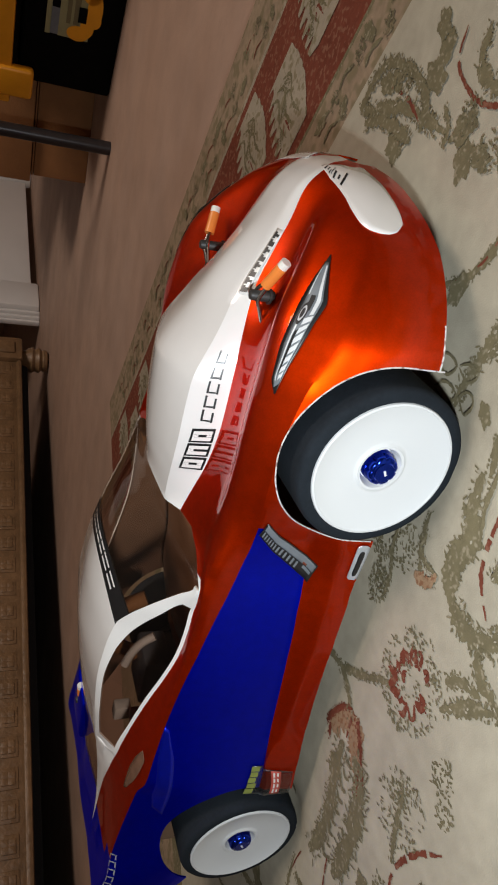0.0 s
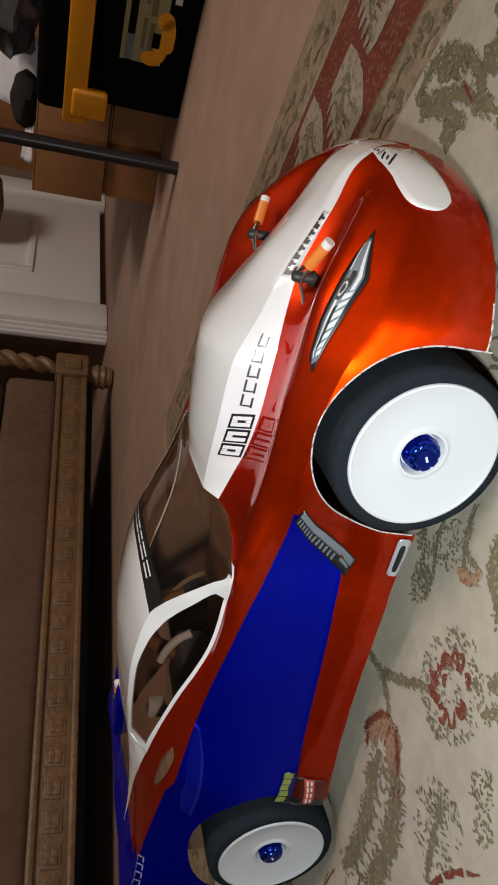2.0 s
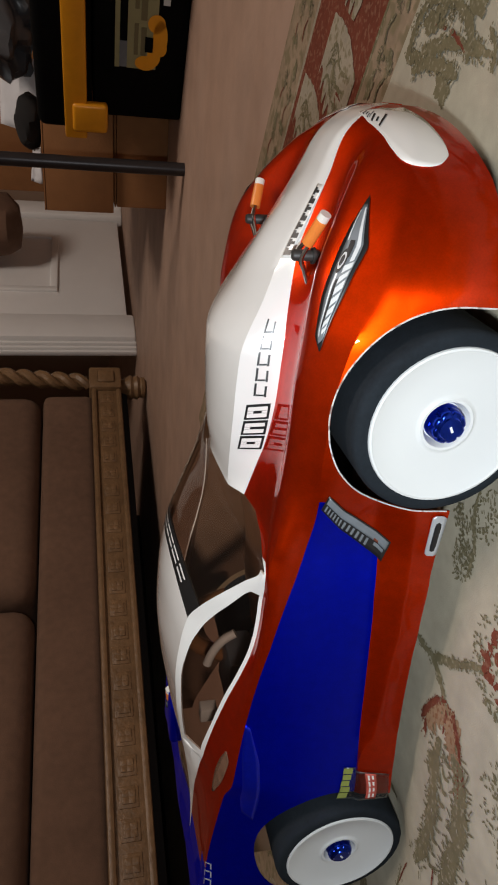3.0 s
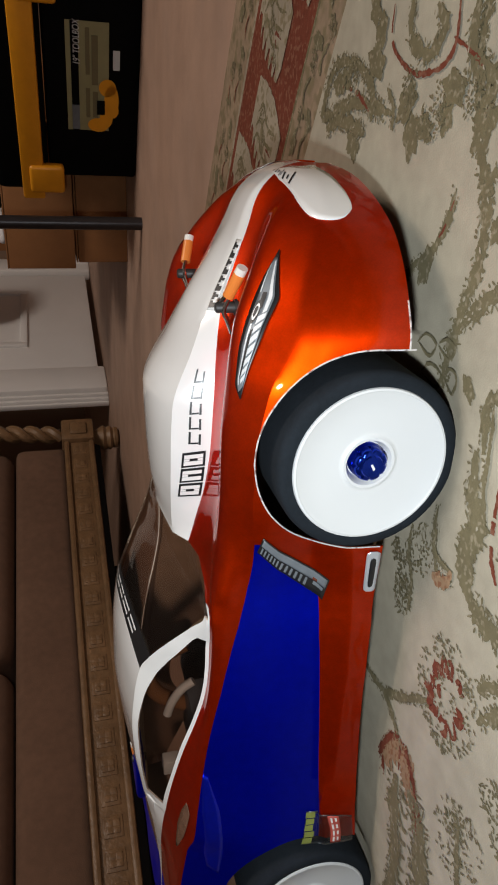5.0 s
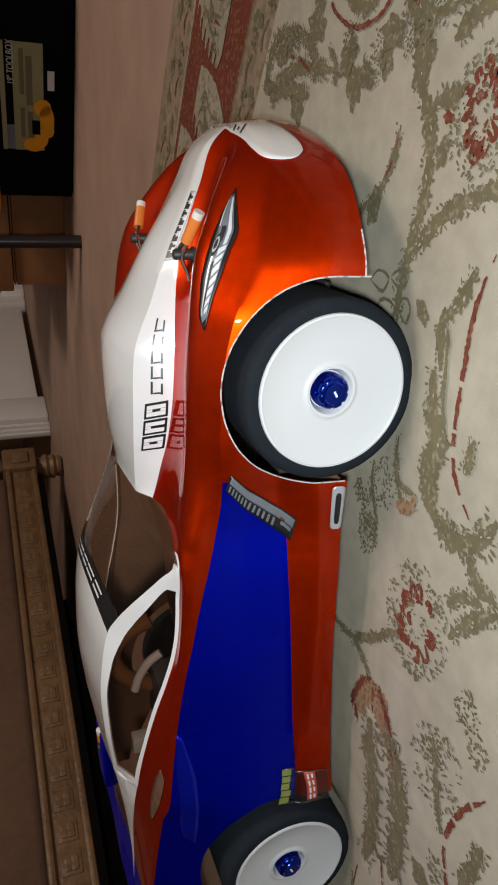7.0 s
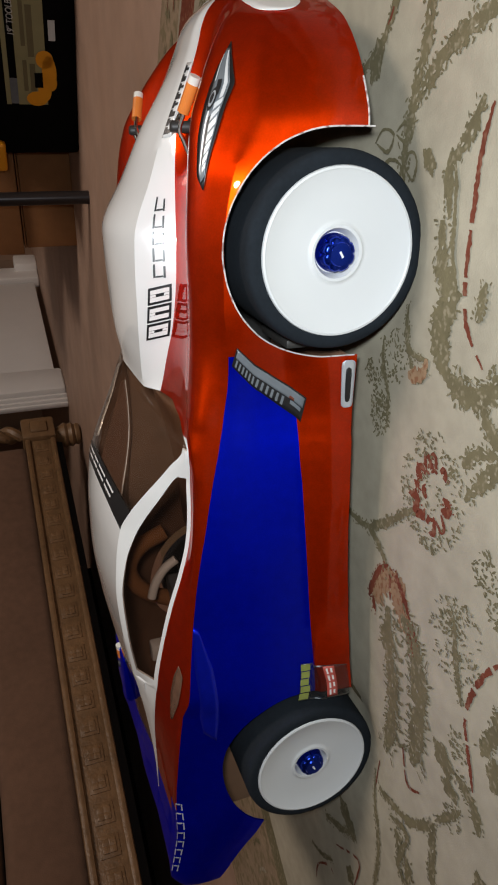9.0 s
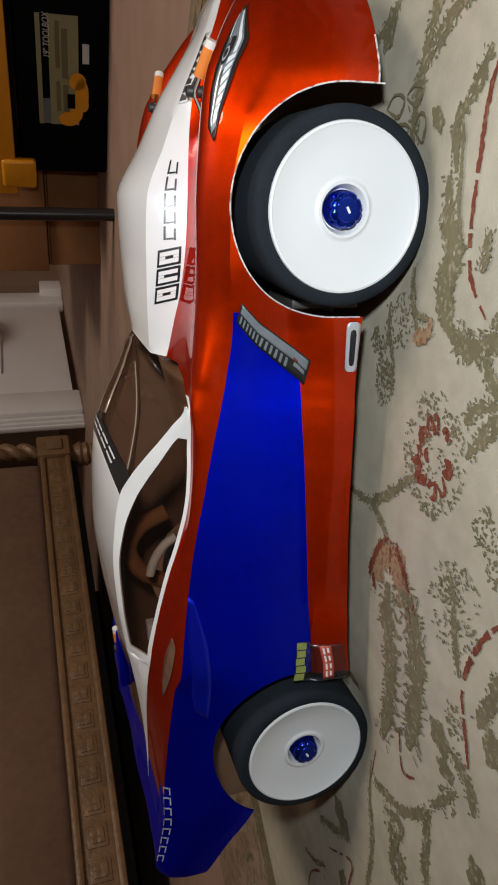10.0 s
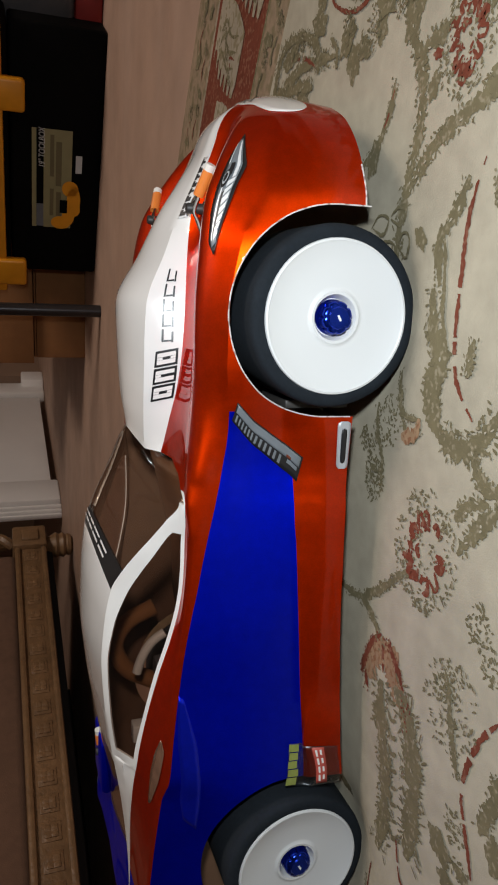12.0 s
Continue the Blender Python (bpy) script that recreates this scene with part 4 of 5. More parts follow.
def car_point(s, v, side=-1, lift=0.0):
    """In the world. side -1 is the near flank, 1 the far one."""
    p = shell_point(s, v)
    if lift:
        ds = shell_point(min(s + 0.002, 0.105), v) - shell_point(s - 0.002, v)
        dv = shell_point(s, min(v + 0.06, 9.99)) - shell_point(s, max(v - 0.06, 0.0))
        n = np.cross(ds, dv)
        n = n / (np.linalg.norm(n) + 1e-12)
        p = p + n * lift
    return Vector((p[0], CY + side * p[1], p[2]))


ROWS_OF = (6, 4, 3, 2, 5, 7, 7, 6, 5, 6)  # cells between neighbouring lines
FRONT, REAR = (0.001, 0.0300), (-0.262, 0.0305)
ARCH_F, ARCH_R = 0.0427, 0.0455


def paint(s, k, v):
    """Which paint or window lies between line k and line k + 1 at a station, v its place among the lines."""
    name = NAMES[k]
    if name == "T":
        if s > -0.0690: return "white"
        if s > -0.1220: return "windscreen"
        if s > -0.1330: return "black"
        if s > -0.2320: return "white"
        return "rear_window" if s > -0.288 else "blue"
    if name == "E":
        if s > -0.0690: return "white" if s < 0.102 else "red"
        if s > -0.0815: return "windscreen"
        return "white" if s > -0.3200 else "blue"
    if name == "H":
        if s > -0.0690: return "red"
        if s > -0.0820: return "windscreen"
        if s > -0.0970: return "white"
        if s > -0.2205: return "side_window"
        return "white" if s > -0.3200 else "blue"
    if name == "G":
        if s > -0.0770: return "red"
        return "white" if s > -0.3200 else "blue"
    if name == "V":
        return "red" if s > -0.303 else "blue"
    if name == "C":
        return "red" if s > -0.292 else "blue"
    if name == "U":
        return "blue" if s < -0.0405 - 0.0129 * max(0.0, v - 6.22) else "red"
    if name == "K":
        return "blue" if s < -0.0405 - 0.0129 * (v - 6.22) else "red"
    return "red" if s > -0.222 else "blue"


def shell_stations():
    marks = sorted({*ST.tolist(), -0.069, -0.077, -0.0815, -0.082, -0.2205, -0.097, -0.122, -0.133, -0.2268, -0.232, -0.288, -0.32, -0.303, -0.292, -0.222, -0.038, 0.102}, reverse=True)
    out = []
    for a, b in zip(marks, marks[1:]):
        n = max(1, math.ceil((a - b) / 0.0022))
        out += [a + (b - a) * k / n for k in range(n)]
    return out + [marks[-1]]


@functools.lru_cache(maxsize=None)
def profile(x):
    rows = np.array([shell_point(x, v) for v in np.arange(5.0, 9.999, 0.1)])
    return rows[::-1, 2].copy(), rows[::-1, 1].copy()


def flank(x, z):
    """Half width of the flank at a length and height."""
    return float(np.interp(z, *profile(round(x, 4))))


def build_shell(car):
    S = shell_stations()
    vs = []
    for k, n in enumerate(ROWS_OF):
        vs += [(k, k + j / n) for j in range(n)]
    vs.append((len(ROWS_OF) - 1, len(NAMES) - 1.0))
    names = {"red": 0, "white": 1, "blue": 2, "black": 3}
    shells = {"body_shell": bmesh.new(), "windscreen": bmesh.new(), "side_window": bmesh.new(), "rear_window": bmesh.new(), "far": bmesh.new()}
    for side in (-1, 1):
        pts = []
        for s in S:
            row = []
            for k, v in vs:
                p = car_point(s, v, side)
                row.append(p)
            pts.append(row)
        caches = {n: {} for n in shells}

        def inside(p):
            for (cx, cz), r in ((FRONT, ARCH_F), (REAR, ARCH_R)):
                if abs(p.y - CY) > 0.055 and (math.hypot(p.x - cx, p.z - cz) < r or (abs(p.x - cx) < r and p.z < cz)):
                    return True
            return False

        def cross(a, b):
            """Where the shell's edge from a, outside the wheel opening, to b, inside it, meets the opening."""
            sa, va, sb, vb = S[a[0]], vs[a[1]][1], S[b[0]], vs[b[1]][1]
            lo, hi = 0.0, 1.0
            for _ in range(12):
                t = (lo + hi) / 2
                if inside(car_point(sa + (sb - sa) * t, va + (vb - va) * t, side)):
                    hi = t
                else:
                    lo = t
            return car_point(sa + (sb - sa) * lo, va + (vb - va) * lo, side)

        for i in range(len(S) - 1):
            mid = (S[i] + S[i + 1]) / 2
            for j in range(len(vs) - 1):
                k = vs[j][0]
                quad = [(i, j), (i, j + 1), (i + 1, j + 1), (i + 1, j)]
                cut = [inside(pts[a][b]) for a, b in quad]
                if all(cut):
                    continue
                kind = paint(mid, k, (vs[j][1] + vs[j + 1][1]) / 2)
                if kind in names:
                    target = "body_shell"
                else:
                    target = kind if not (kind == "side_window" and side == 1) else "far"
                bm, cache = shells[target], caches[target]
                vv = []
                for q in range(4):
                    here, after = quad[q], quad[(q + 1) % 4]
                    steps = [] if cut[q] else [(here, pts[here[0]][here[1]])]
                    if cut[q] != cut[(q + 1) % 4]:
                        pair = (after, here) if cut[q] else (here, after)
                        steps.append((pair, None))
                    for key, place in steps:
                        if key not in cache:
                            cache[key] = bm.verts.new(place if place is not None else cross(*key))
                        if cache[key] not in vv:
                            vv.append(cache[key])
                if len(vv) < 3:
                    continue
                try:
                    f = bm.faces.new(vv if side == 1 else vv[::-1])
                except ValueError:
                    continue
                if target == "body_shell":
                    f.material_index = names[kind]
    for n, bm in shells.items():
        bmesh.ops.remove_doubles(bm, verts=bm.verts[:], dist=0.00004)
        bmesh.ops.recalc_face_normals(bm, faces=bm.faces[:])
    body = part("body_shell", shells["body_shell"], [RED, WHITE, BLUE, BLACK] + [INNER] * 4, car, "glossy red, white and blue painted plastic shell")
    body.data.set_sharp_from_angle(angle=radians(22))
    thick = body.modifiers.new("thickness", "SOLIDIFY")
    thick.thickness, thick.offset, thick.material_offset = 0.0009, -1.0, 4
    body.modifiers.new("crisp_rim", "EDGE_SPLIT").split_angle = radians(40)
    part("windscreen", shells["windscreen"], CLEAR, car, "clear glossy plastic windscreen")
    part("side_window", shells["side_window"], SMOKE, car, "dark clear plastic side window")
    part("side_window", shells["far"], SMOKE, car, "dark clear plastic side window")
    part("rear_window", shells["rear_window"], SMOKE, car, "dark clear plastic rear window")
    return body


BROWNTONE = mat("brown_gloss_panel", (0.20, 0.105, 0.062), 0.3, 0, 40, 0.3, coat=0.4)
INNER = mat("brown_inner_shell", (0.21, 0.115, 0.072), 0.35, 0, 60, 0.25)
car = thing("model_car", (-0.13, CY, 0), "red, white and blue radio-controlled model race car", "model car")
build_shell(car)

# wheels
PALEMARK = mat("white_ink", (0.7, 0.72, 0.75), 0.5, 0, 300, 0.05)
TR, TW = 0.0367, 0.046


def wheel(at, outward, size=1.0):
    m = Matrix.Translation(at) @ (pose(0, 0, 0, 90, 0, 0) if outward < 0 else pose(0, 0, 0, -90, 0, 0)) @ Matrix.Scale(size, 4)
    w = thing("wheel", (0, 0, 0), "")
    w.parent = car
    w.location = Vector(at) - car.location
    t = [(0.0311, 0.0), (0.0324, 0.0004), (0.0352, -0.0002), (0.0362, -0.0012), (TR, -0.0035), (TR, -0.040), (0.0358, -0.044), (0.0325, -TW), (0.026, -TW), (0.026, -0.003)]
    part("tyre", lathe(t, m, 72, closed=True), RUBBER, w, "matt black foam tyre")
    r = [(0.0312, -0.006), (0.0312, -0.0002), (0.0308, 0.0007), (0.0300, 0.0009), (0.0292, 0.0003), (0.0200, -0.0009), (0.0124, -0.0023), (0.0114, -0.0022), (0.0104, -0.0015), (0.0093, -0.0016), (0.0084, -0.0032), (0.0076, -0.0058), (0.003, -0.0060)]
    part("rim", lathe(r, m, 72), RIM, w, "white dished rim")
    part("nut_flange", lathe([(0.0055, -0.0064), (0.0072, -0.0060), (0.0072, -0.0040), (0.0066, -0.0030), (0.0046, -0.0028)], m, 40), ANODISED, w, "blue anodised flange")
    nut = lathe([(0.0068, -0.0032), (0.0068, -0.0006), (0.0063, 0.0006), (0.0056, 0.0011), (0.0046, 0.0013), (0.0042, 0.0019), (0.0008, 0.0020)], Matrix(), 48)
    for v in nut.verts:
        a, r = math.atan2(v.co.y, v.co.x), math.hypot(v.co.x, v.co.y)
        if r > 0.005:
            cut = 1 - 0.12 * max(0.0, math.cos(8 * a)) ** 4
            v.co.x, v.co.y = v.co.x * cut, v.co.y * cut
    nut.transform(m)
    part("wheel_nut", nut, ANODISED, w, "blue anodised capped nut with fluted sides")
    part("nut_mark", box(0.0026, 0.0009, 0.0002, m @ Matrix.Translation((0, 0, 0.0020)) @ pose(0, 0, 0, 0, 0, 30), 0), PALEMARK, w, "tiny white mark on the nut")
    return w


wheel((0.0, -0.0965, 0.0300), -1)
wheel((0.0, 0.1085, 0.0300), 1)
wheel((-0.262, -0.094, 0.0300), -1, 0.98)
wheel((-0.262, 0.106, 0.0300), 1, 0.98)
part("chassis_plate", box(0.33, 0.11, 0.003, Matrix.Translation((-0.13, CY, 0.010)), 0.001), CHASSIS, car)
part("side_tray", box(0.17, 0.172, 0.002, Matrix.Translation((-0.13, CY, 0.0135)), 0.0008), INNER, car, "brown plastic undertray")
part("axle", pipe([(0, -0.085, 0.03), (0, 0.097, 0.03)], 0.004), CHASSIS, car)
part("axle", pipe([(-0.262, -0.085, 0.03), (-0.262, 0.097, 0.03)], 0.004), CHASSIS, car)


# decals and fittings, laid on the shell by station and line


def along(line, t):
    k = min(int(t * (len(line) - 1)), len(line) - 2)
    f = t * (len(line) - 1) - k
    return tuple(a + (b - a) * f for a, b in zip(line[k], line[k + 1]))


def smooth(line, n=6):
    """More places along a line, bent smoothly through those given."""
    ext = [line[0], *line, line[-1]]
    out = []
    for a, b, c, d in zip(ext, ext[1:], ext[2:], ext[3:]):
        for k in range(n):
            t = k / n
            out.append(tuple(0.5 * (2 * q + (r - p) * t + (2 * p - 5 * q + 4 * r - w) * t * t + (3 * q - p - 3 * r + w) * t ** 3) for p, q, r, w in zip(a, b, c, d)))
    return out + [line[-1]]


def strip(a, b, lift, side=-1, n=14, m=5, bm=None, lo=0.0, hi=1.0, start=0.0, end=1.0):
    """A thin sheet on the shell between the lines a and b of (station, line) places; lo to hi is its share across, start to end along."""
    own = bm if bm is not None else bmesh.new()
    grid = []
    for i in range(n + 1):
        t = start + (end - start) * i / n
        p, q = along(a, t), along(b, t)
        row = []
        for j in range(m + 1):
            f = lo + (hi - lo) * j / m
            s, v = p[0] + (q[0] - p[0]) * f, p[1] + (q[1] - p[1]) * f
            row.append(own.verts.new(car_point(s, abs(v), side if v >= 0 else -side, lift)))
        grid.append(row)
    for i in range(n):
        for j in range(m):
            own.faces.new((grid[i][j], grid[i + 1][j], grid[i + 1][j + 1], grid[i][j + 1]))
    bmesh.ops.recalc_face_normals(own, faces=own.faces[:])
    return own


def decal(name, bm, material, label="", thick=0.0001, parent=None):
    ob = part(name, bm, material, parent or car, label)
    solid = ob.modifiers.new("thickness", "SOLIDIFY")
    solid.thickness, solid.offset = thick, 0
    return ob


PALESILVER = mat("bright_silver_decal", (0.72, 0.74, 0.76), 0.25, 0.2, 150, 0.1)


def prints(name, bm, material, label="", parent=None):
    """Each loose sheet of a bmesh as a part of its own: single printed marks."""
    left = set(bm.verts)
    while left:
        island, todo = [], [left.pop()]
        while todo:
            v = todo.pop()
            island.append(v)
            for e in v.link_edges:
                w = e.other_vert(v)
                if w in left:
                    left.discard(w)
                    todo.append(w)
        own = bmesh.new()
        twin = {v: own.verts.new(v.co) for v in island}
        for f in {f for v in island for f in v.link_faces}:
            own.faces.new([twin[v] for v in f.verts])
        part(name, own, material, parent or car, label)
    bm.free()


LIGHT_IN = [(0.0725, 5.45), (0.0640, 5.33), (0.0565, 5.27), (0.0390, 5.21), (0.0270, 5.27), (0.0225, 5.43)]
LIGHT_OUT = [(0.0725, 5.46), (0.0650, 5.60), (0.0580, 5.71), (0.0500, 5.60), (0.0350, 5.50), (0.0225, 5.45)]
for side in (-1, 1):
    lamp_decal = decal("headlight_decal", strip(LIGHT_IN, LIGHT_OUT, 0.0004, side, 24), BLACK, "black and silver headlight sticker")
    decal("lens", strip(LIGHT_IN, LIGHT_OUT, 0.0007, side, 24, lo=0.17, hi=0.83, start=0.07, end=0.92), GREY, "", 0.0001, lamp_decal)
    shine = bmesh.new()
    strip(LIGHT_IN, LIGHT_OUT, 0.0010, side, 10, 2, shine, 0.22, 0.27, 0.12, 0.36)
    strip(LIGHT_IN, LIGHT_OUT, 0.0010, side, 14, 2, shine, 0.62, 0.76, 0.10, 0.49)
    for k in range(7):
        strip(LIGHT_IN, LIGHT_OUT, 0.0010, side, 3, 2, shine, 0.50, 0.80, 0.50 + 0.055 * k, 0.538 + 0.055 * k)
    strip(LIGHT_IN, LIGHT_OUT, 0.0010, side, 6, 2, shine, 0.30, 0.36, 0.52, 0.86)
    prints("reflector", shine, PALESILVER, "", lamp_decal)
    dark = bmesh.new()
    strip(LIGHT_IN, LIGHT_OUT, 0.0011, side, 6, 3, dark, 0.36, 0.54, 0.36, 0.46)
    strip(LIGHT_IN, LIGHT_OUT, 0.0011, side, 6, 3, dark, 0.40, 0.50, 0.56, 0.80)
    for r, f0, tint in ((0.13, 0.0012, BLACK), (0.090, 0.0014, SILVER), (0.060, 0.0016, BLACK)):
        eye = bmesh.new()
        ring = []
        for q in range(18):
            a = 2 * math.pi * q / 18
            t, f = 0.47 + 0.42 * r * math.cos(a), 0.36 + 1.15 * r * math.sin(a)
            p, w = along(LIGHT_IN, t), along(LIGHT_OUT, t)
            ring.append(eye.verts.new(car_point(p[0] + (w[0] - p[0]) * f, p[1] + (w[1] - p[1]) * f, side, f0)))
        eye.faces.new(ring)
        bmesh.ops.recalc_face_normals(eye, faces=eye.faces[:])
        part("projector", eye, tint, lamp_decal)
    prints("shade_line", dark, BLACK, "", lamp_decal)

# white nose panels, the dark mark between them
NOSE_A = [(0.1003, 0.9), (0.0975, 3.6), (0.0940, 4.7), (0.0885, 5.4), (0.0842, 5.9), (0.0834, 6.5), (0.0838, 7.1), (0.0852, 7.55), (0.0880, 7.95)]
NOSE_B = [(0.1010, 0.9), (0.1030, 3.2), (0.1036, 5.0), (0.1042, 6.5), (0.1020, 7.25), (0.0990, 7.68), (0.0952, 7.94), (0.0915, 8.02), (0.0886, 7.98)]
NOSE_A, NOSE_B = smooth(NOSE_A), smooth(NOSE_B)
decal("nose_panel", strip(NOSE_A, NOSE_B, 0.0003, -1, 40, 8), WHITE, "white painted nose panel")
decal("nose_panel", strip(NOSE_A, NOSE_B, 0.0003, 1, 40, 8), WHITE, "white painted nose panel")
smear = bmesh.new()
for k in range(7):
    strip(NOSE_A, NOSE_B, 0.0006, -1, 2, 2, smear, 0.16 + 0.12 * (k % 2), 0.70 - 0.10 * (k % 3), 0.055 + 0.030 * k, 0.066 + 0.030 * k)
prints("lettering_bar", smear, BLACK, "short dark bar of lettering")

# louvred vents
VENT_A, VENT_B = [(-0.0358, 6.33), (-0.0480, 7.4), (-0.0605, 8.40)], [(-0.0437, 6.12), (-0.0570, 7.15), (-0.0718, 8.12)]
for side in (-1, 1):
    vent = decal("vent_sticker", strip(VENT_A, VENT_B, 0.0006, side, 20), BLACK, "dark grey louvred vent sticker", 0.0003)
    decal("vent_face", strip(VENT_A, VENT_B, 0.0009, side, 20, lo=0.06, hi=0.46, start=0.02, end=0.98), GREY, "", 0.0003, vent)
    slots = bmesh.new()
    for k in range(12):
        strip(VENT_A, VENT_B, 0.0010, side, 2, 2, slots, 0.52, 0.90, 0.04 + 0.062 * k, 0.068 + 0.062 * k)
    strip(VENT_A, VENT_B, 0.0010, side, 3, 2, slots, 0.50, 0.66, 0.82, 0.96)
    prints("louvre", slots, GREY, "", vent)
    mark = strip(VENT_A, VENT_B, 0.0011, side, 3, 2, lo=0.34, hi=0.46, start=0.80, end=0.86)
    decal("red_mark", mark, RUST, "", 0.0002, vent)
    slot = decal("sill_vent", strip([(-0.0436, 9.61), (-0.0446, 9.50), (-0.0640, 9.50), (-0.0650, 9.61)], [(-0.0436, 9.84), (-0.0446, 9.95), (-0.0640, 9.95), (-0.0650, 9.84)], 0.0010, side, 14, 4), SILVER, "chrome framed dark slot in the sill", 0.0006)
    decal("slot_dark", strip([(-0.0466, 9.71), (-0.0474, 9.63), (-0.0615, 9.63), (-0.0623, 9.71)], [(-0.0466, 9.74), (-0.0474, 9.83), (-0.0615, 9.83), (-0.0623, 9.74)], 0.0015, side, 8, 3), BLACK, "", 0.0002, slot)

# small stickers and tape by the rear wheel
TAPE_YELLOW = mat("yellow_green_sticker", (0.22, 0.25, 0.06), 0.5, 0, 300, 0.2)
TAPE_PINK = mat("faded_pink_sticker", (0.42, 0.07, 0.05), 0.5, 0, 300, 0.2)
decal("clear_tape", strip([(-0.1995, 7.80), (-0.2205, 7.76)], [(-0.2005, 9.90), (-0.2205, 9.92)], 0.0008, -1, 8, 12), TAPE, "strip of clear tape over two faded stickers")
yellow = bmesh.new()
for k in range(5):
    strip([(-0.1995, 7.80), (-0.2205, 7.76)], [(-0.1995, 7.94), (-0.2205, 7.91)], 0.0010, -1, 3, 2, yellow, 0.06 * (k % 2), 1 - 0.08 * (k % 3), 0.02 + 0.195 * k, 0.19 + 0.195 * k)
prints("sticker", yellow, TAPE_YELLOW, "small yellow-green sticker")
decal("sticker", strip([(-0.2008, 9.18), (-0.2195, 9.18)], [(-0.2008, 9.52), (-0.2195, 9.52)], 0.0010, -1, 8, 3), TAPE_PINK, "small faded pink sticker")
bars = bmesh.new()
for k in range(4):
    strip([(-0.2008, 9.18), (-0.2195, 9.18)], [(-0.2008, 9.52), (-0.2195, 9.52)], 0.0012, -1, 2, 2, bars, 0.22, 0.40, 0.06 + 0.23 * k, 0.24 + 0.23 * k)
    strip([(-0.2008, 9.18), (-0.2195, 9.18)], [(-0.2008, 9.52), (-0.2195, 9.52)], 0.0012, -1, 2, 2, bars, 0.60, 0.78, 0.06 + 0.23 * k, 0.20 + 0.23 * k)
prints("sticker_bar", bars, WHITE)
DUCT = mat("brown_clear_plastic", (0.16, 0.085, 0.055), 0.2, 0, 200, 0.35, coat=0.6)
for side in (-1, 1):
    decal("duct_window", strip([(-0.1975, 4.95), (-0.2060, 4.80), (-0.2180, 4.75), (-0.2340, 4.86)], [(-0.1985, 5.10), (-0.2020, 5.42), (-0.2220, 5.32), (-0.2345, 4.92)], 0.0004, side, 14, 4), DUCT, "small clear lozenge duct")
PALEBLUE = mat("pale_blue_film", (0.002, 0.018, 0.78), 0.46, 0.9, 300, 0.1, coat=0.5)
decal("blue_film", strip([(-0.1720, 6.00), (-0.1935, 6.06), (-0.2180, 6.22), (-0.2355, 6.36)], [(-0.1740, 6.10), (-0.1960, 6.40), (-0.2250, 6.60), (-0.2405, 6.58)], 0.0004, -1, 20, 4), PALEBLUE, "paler blue film strip")

# lettering that is not to be read: plain blocks and bars
for side in (-1, 1):
    block, inner, stroke = bmesh.new(), bmesh.new(), bmesh.new()
    A, B = [(-0.0450, 1.26), (-0.0195, 1.32)], [(-0.0420, 1.96), (-0.0172, 1.90)]
    for k in range(3):
        x = 0.02 + 0.325 * k
        strip(A, B, 0.0003, side, 5, 4, block, 0.0, 1.0, x, x + 0.300)
        strip(A, B, 0.0006, side, 4, 2, inner, 0.10, 0.90, x + 0.045, x + 0.125)
        strip(A, B, 0.0006, side, 4, 2, inner, 0.10, 0.90, x + 0.180, x + 0.255)
        strip(A, B, 0.0006, side, 2, 2, inner, 0.10, 0.34, x + 0.130, x + 0.175)
        if k != 1:
            strip(A, B, 0.0006, side, 2, 2, inner, 0.68, 0.90, x + 0.130, x + 0.175)
    A, B = [(-0.0168, 1.40), (0.0180, 1.36)], [(-0.0160, 1.86), (0.0190, 1.78)]
    for k in range(5):
        x = 0.03 + 0.195 * k
        strip(A, B, 0.0003, side, 5, 1, stroke, 0.12, 0.24, x, x + 0.165)
        strip(A, B, 0.0003, side, 5, 1, stroke, 0.66, 0.78, x - 0.01, x + 0.13)
        strip(A, B, 0.0003, side, 1, 3, stroke, 0.25, 0.65, x, x + 0.022)
    prints("letter_block", block, BLACK, "bold black lettering block")
    prints("letter_face", inner, WHITE, "white face of a lettering block")
    prints("letter_stroke", stroke, BLACK, "thin black lettering stroke")
A, B = [(0.0402, 1.15), (0.0695, 1.48)], [(0.0412, 1.72), (0.0695, 2.05)]
decal("name_sticker", strip(A, B, 0.0006, -1, 14, 4), WHITE, "white sticker with black lettering bars")
bars = bmesh.new()
for k in range(8):
    strip(A, B, 0.0009, -1, 2, 2, bars, 0.12, 0.46, 0.03 + 0.118 * k, 0.13 + 0.118 * k)
    strip(A, B, 0.0009, -1, 2, 2, bars, 0.46, 0.88, 0.03 + 0.118 * k + 0.03 * (k % 2), 0.10 + 0.118 * k)
prints("sticker_bar", bars, BLACK)
bars = bmesh.new()
A, B = [(-0.1245, 0.74), (-0.1242, 0.30), (-0.1240, 0.0), (-0.1242, -0.30), (-0.1245, -0.74)], [(-0.1292, 0.72), (-0.1290, 0.30), (-0.1288, 0.0), (-0.1290, -0.30), (-0.1292, -0.72)]
for k in range(8):
    x = 0.03 + 0.12 * k
    strip(A, B, 0.0005, -1, 4, 1, bars, 0.0, 0.24, x, x + 0.10)
    strip(A, B, 0.0005, -1, 4, 1, bars, 0.66, 0.92, x, x + 0.10)
prints("banner_bar", bars, WHITE, "white lettering bar on a black banner")
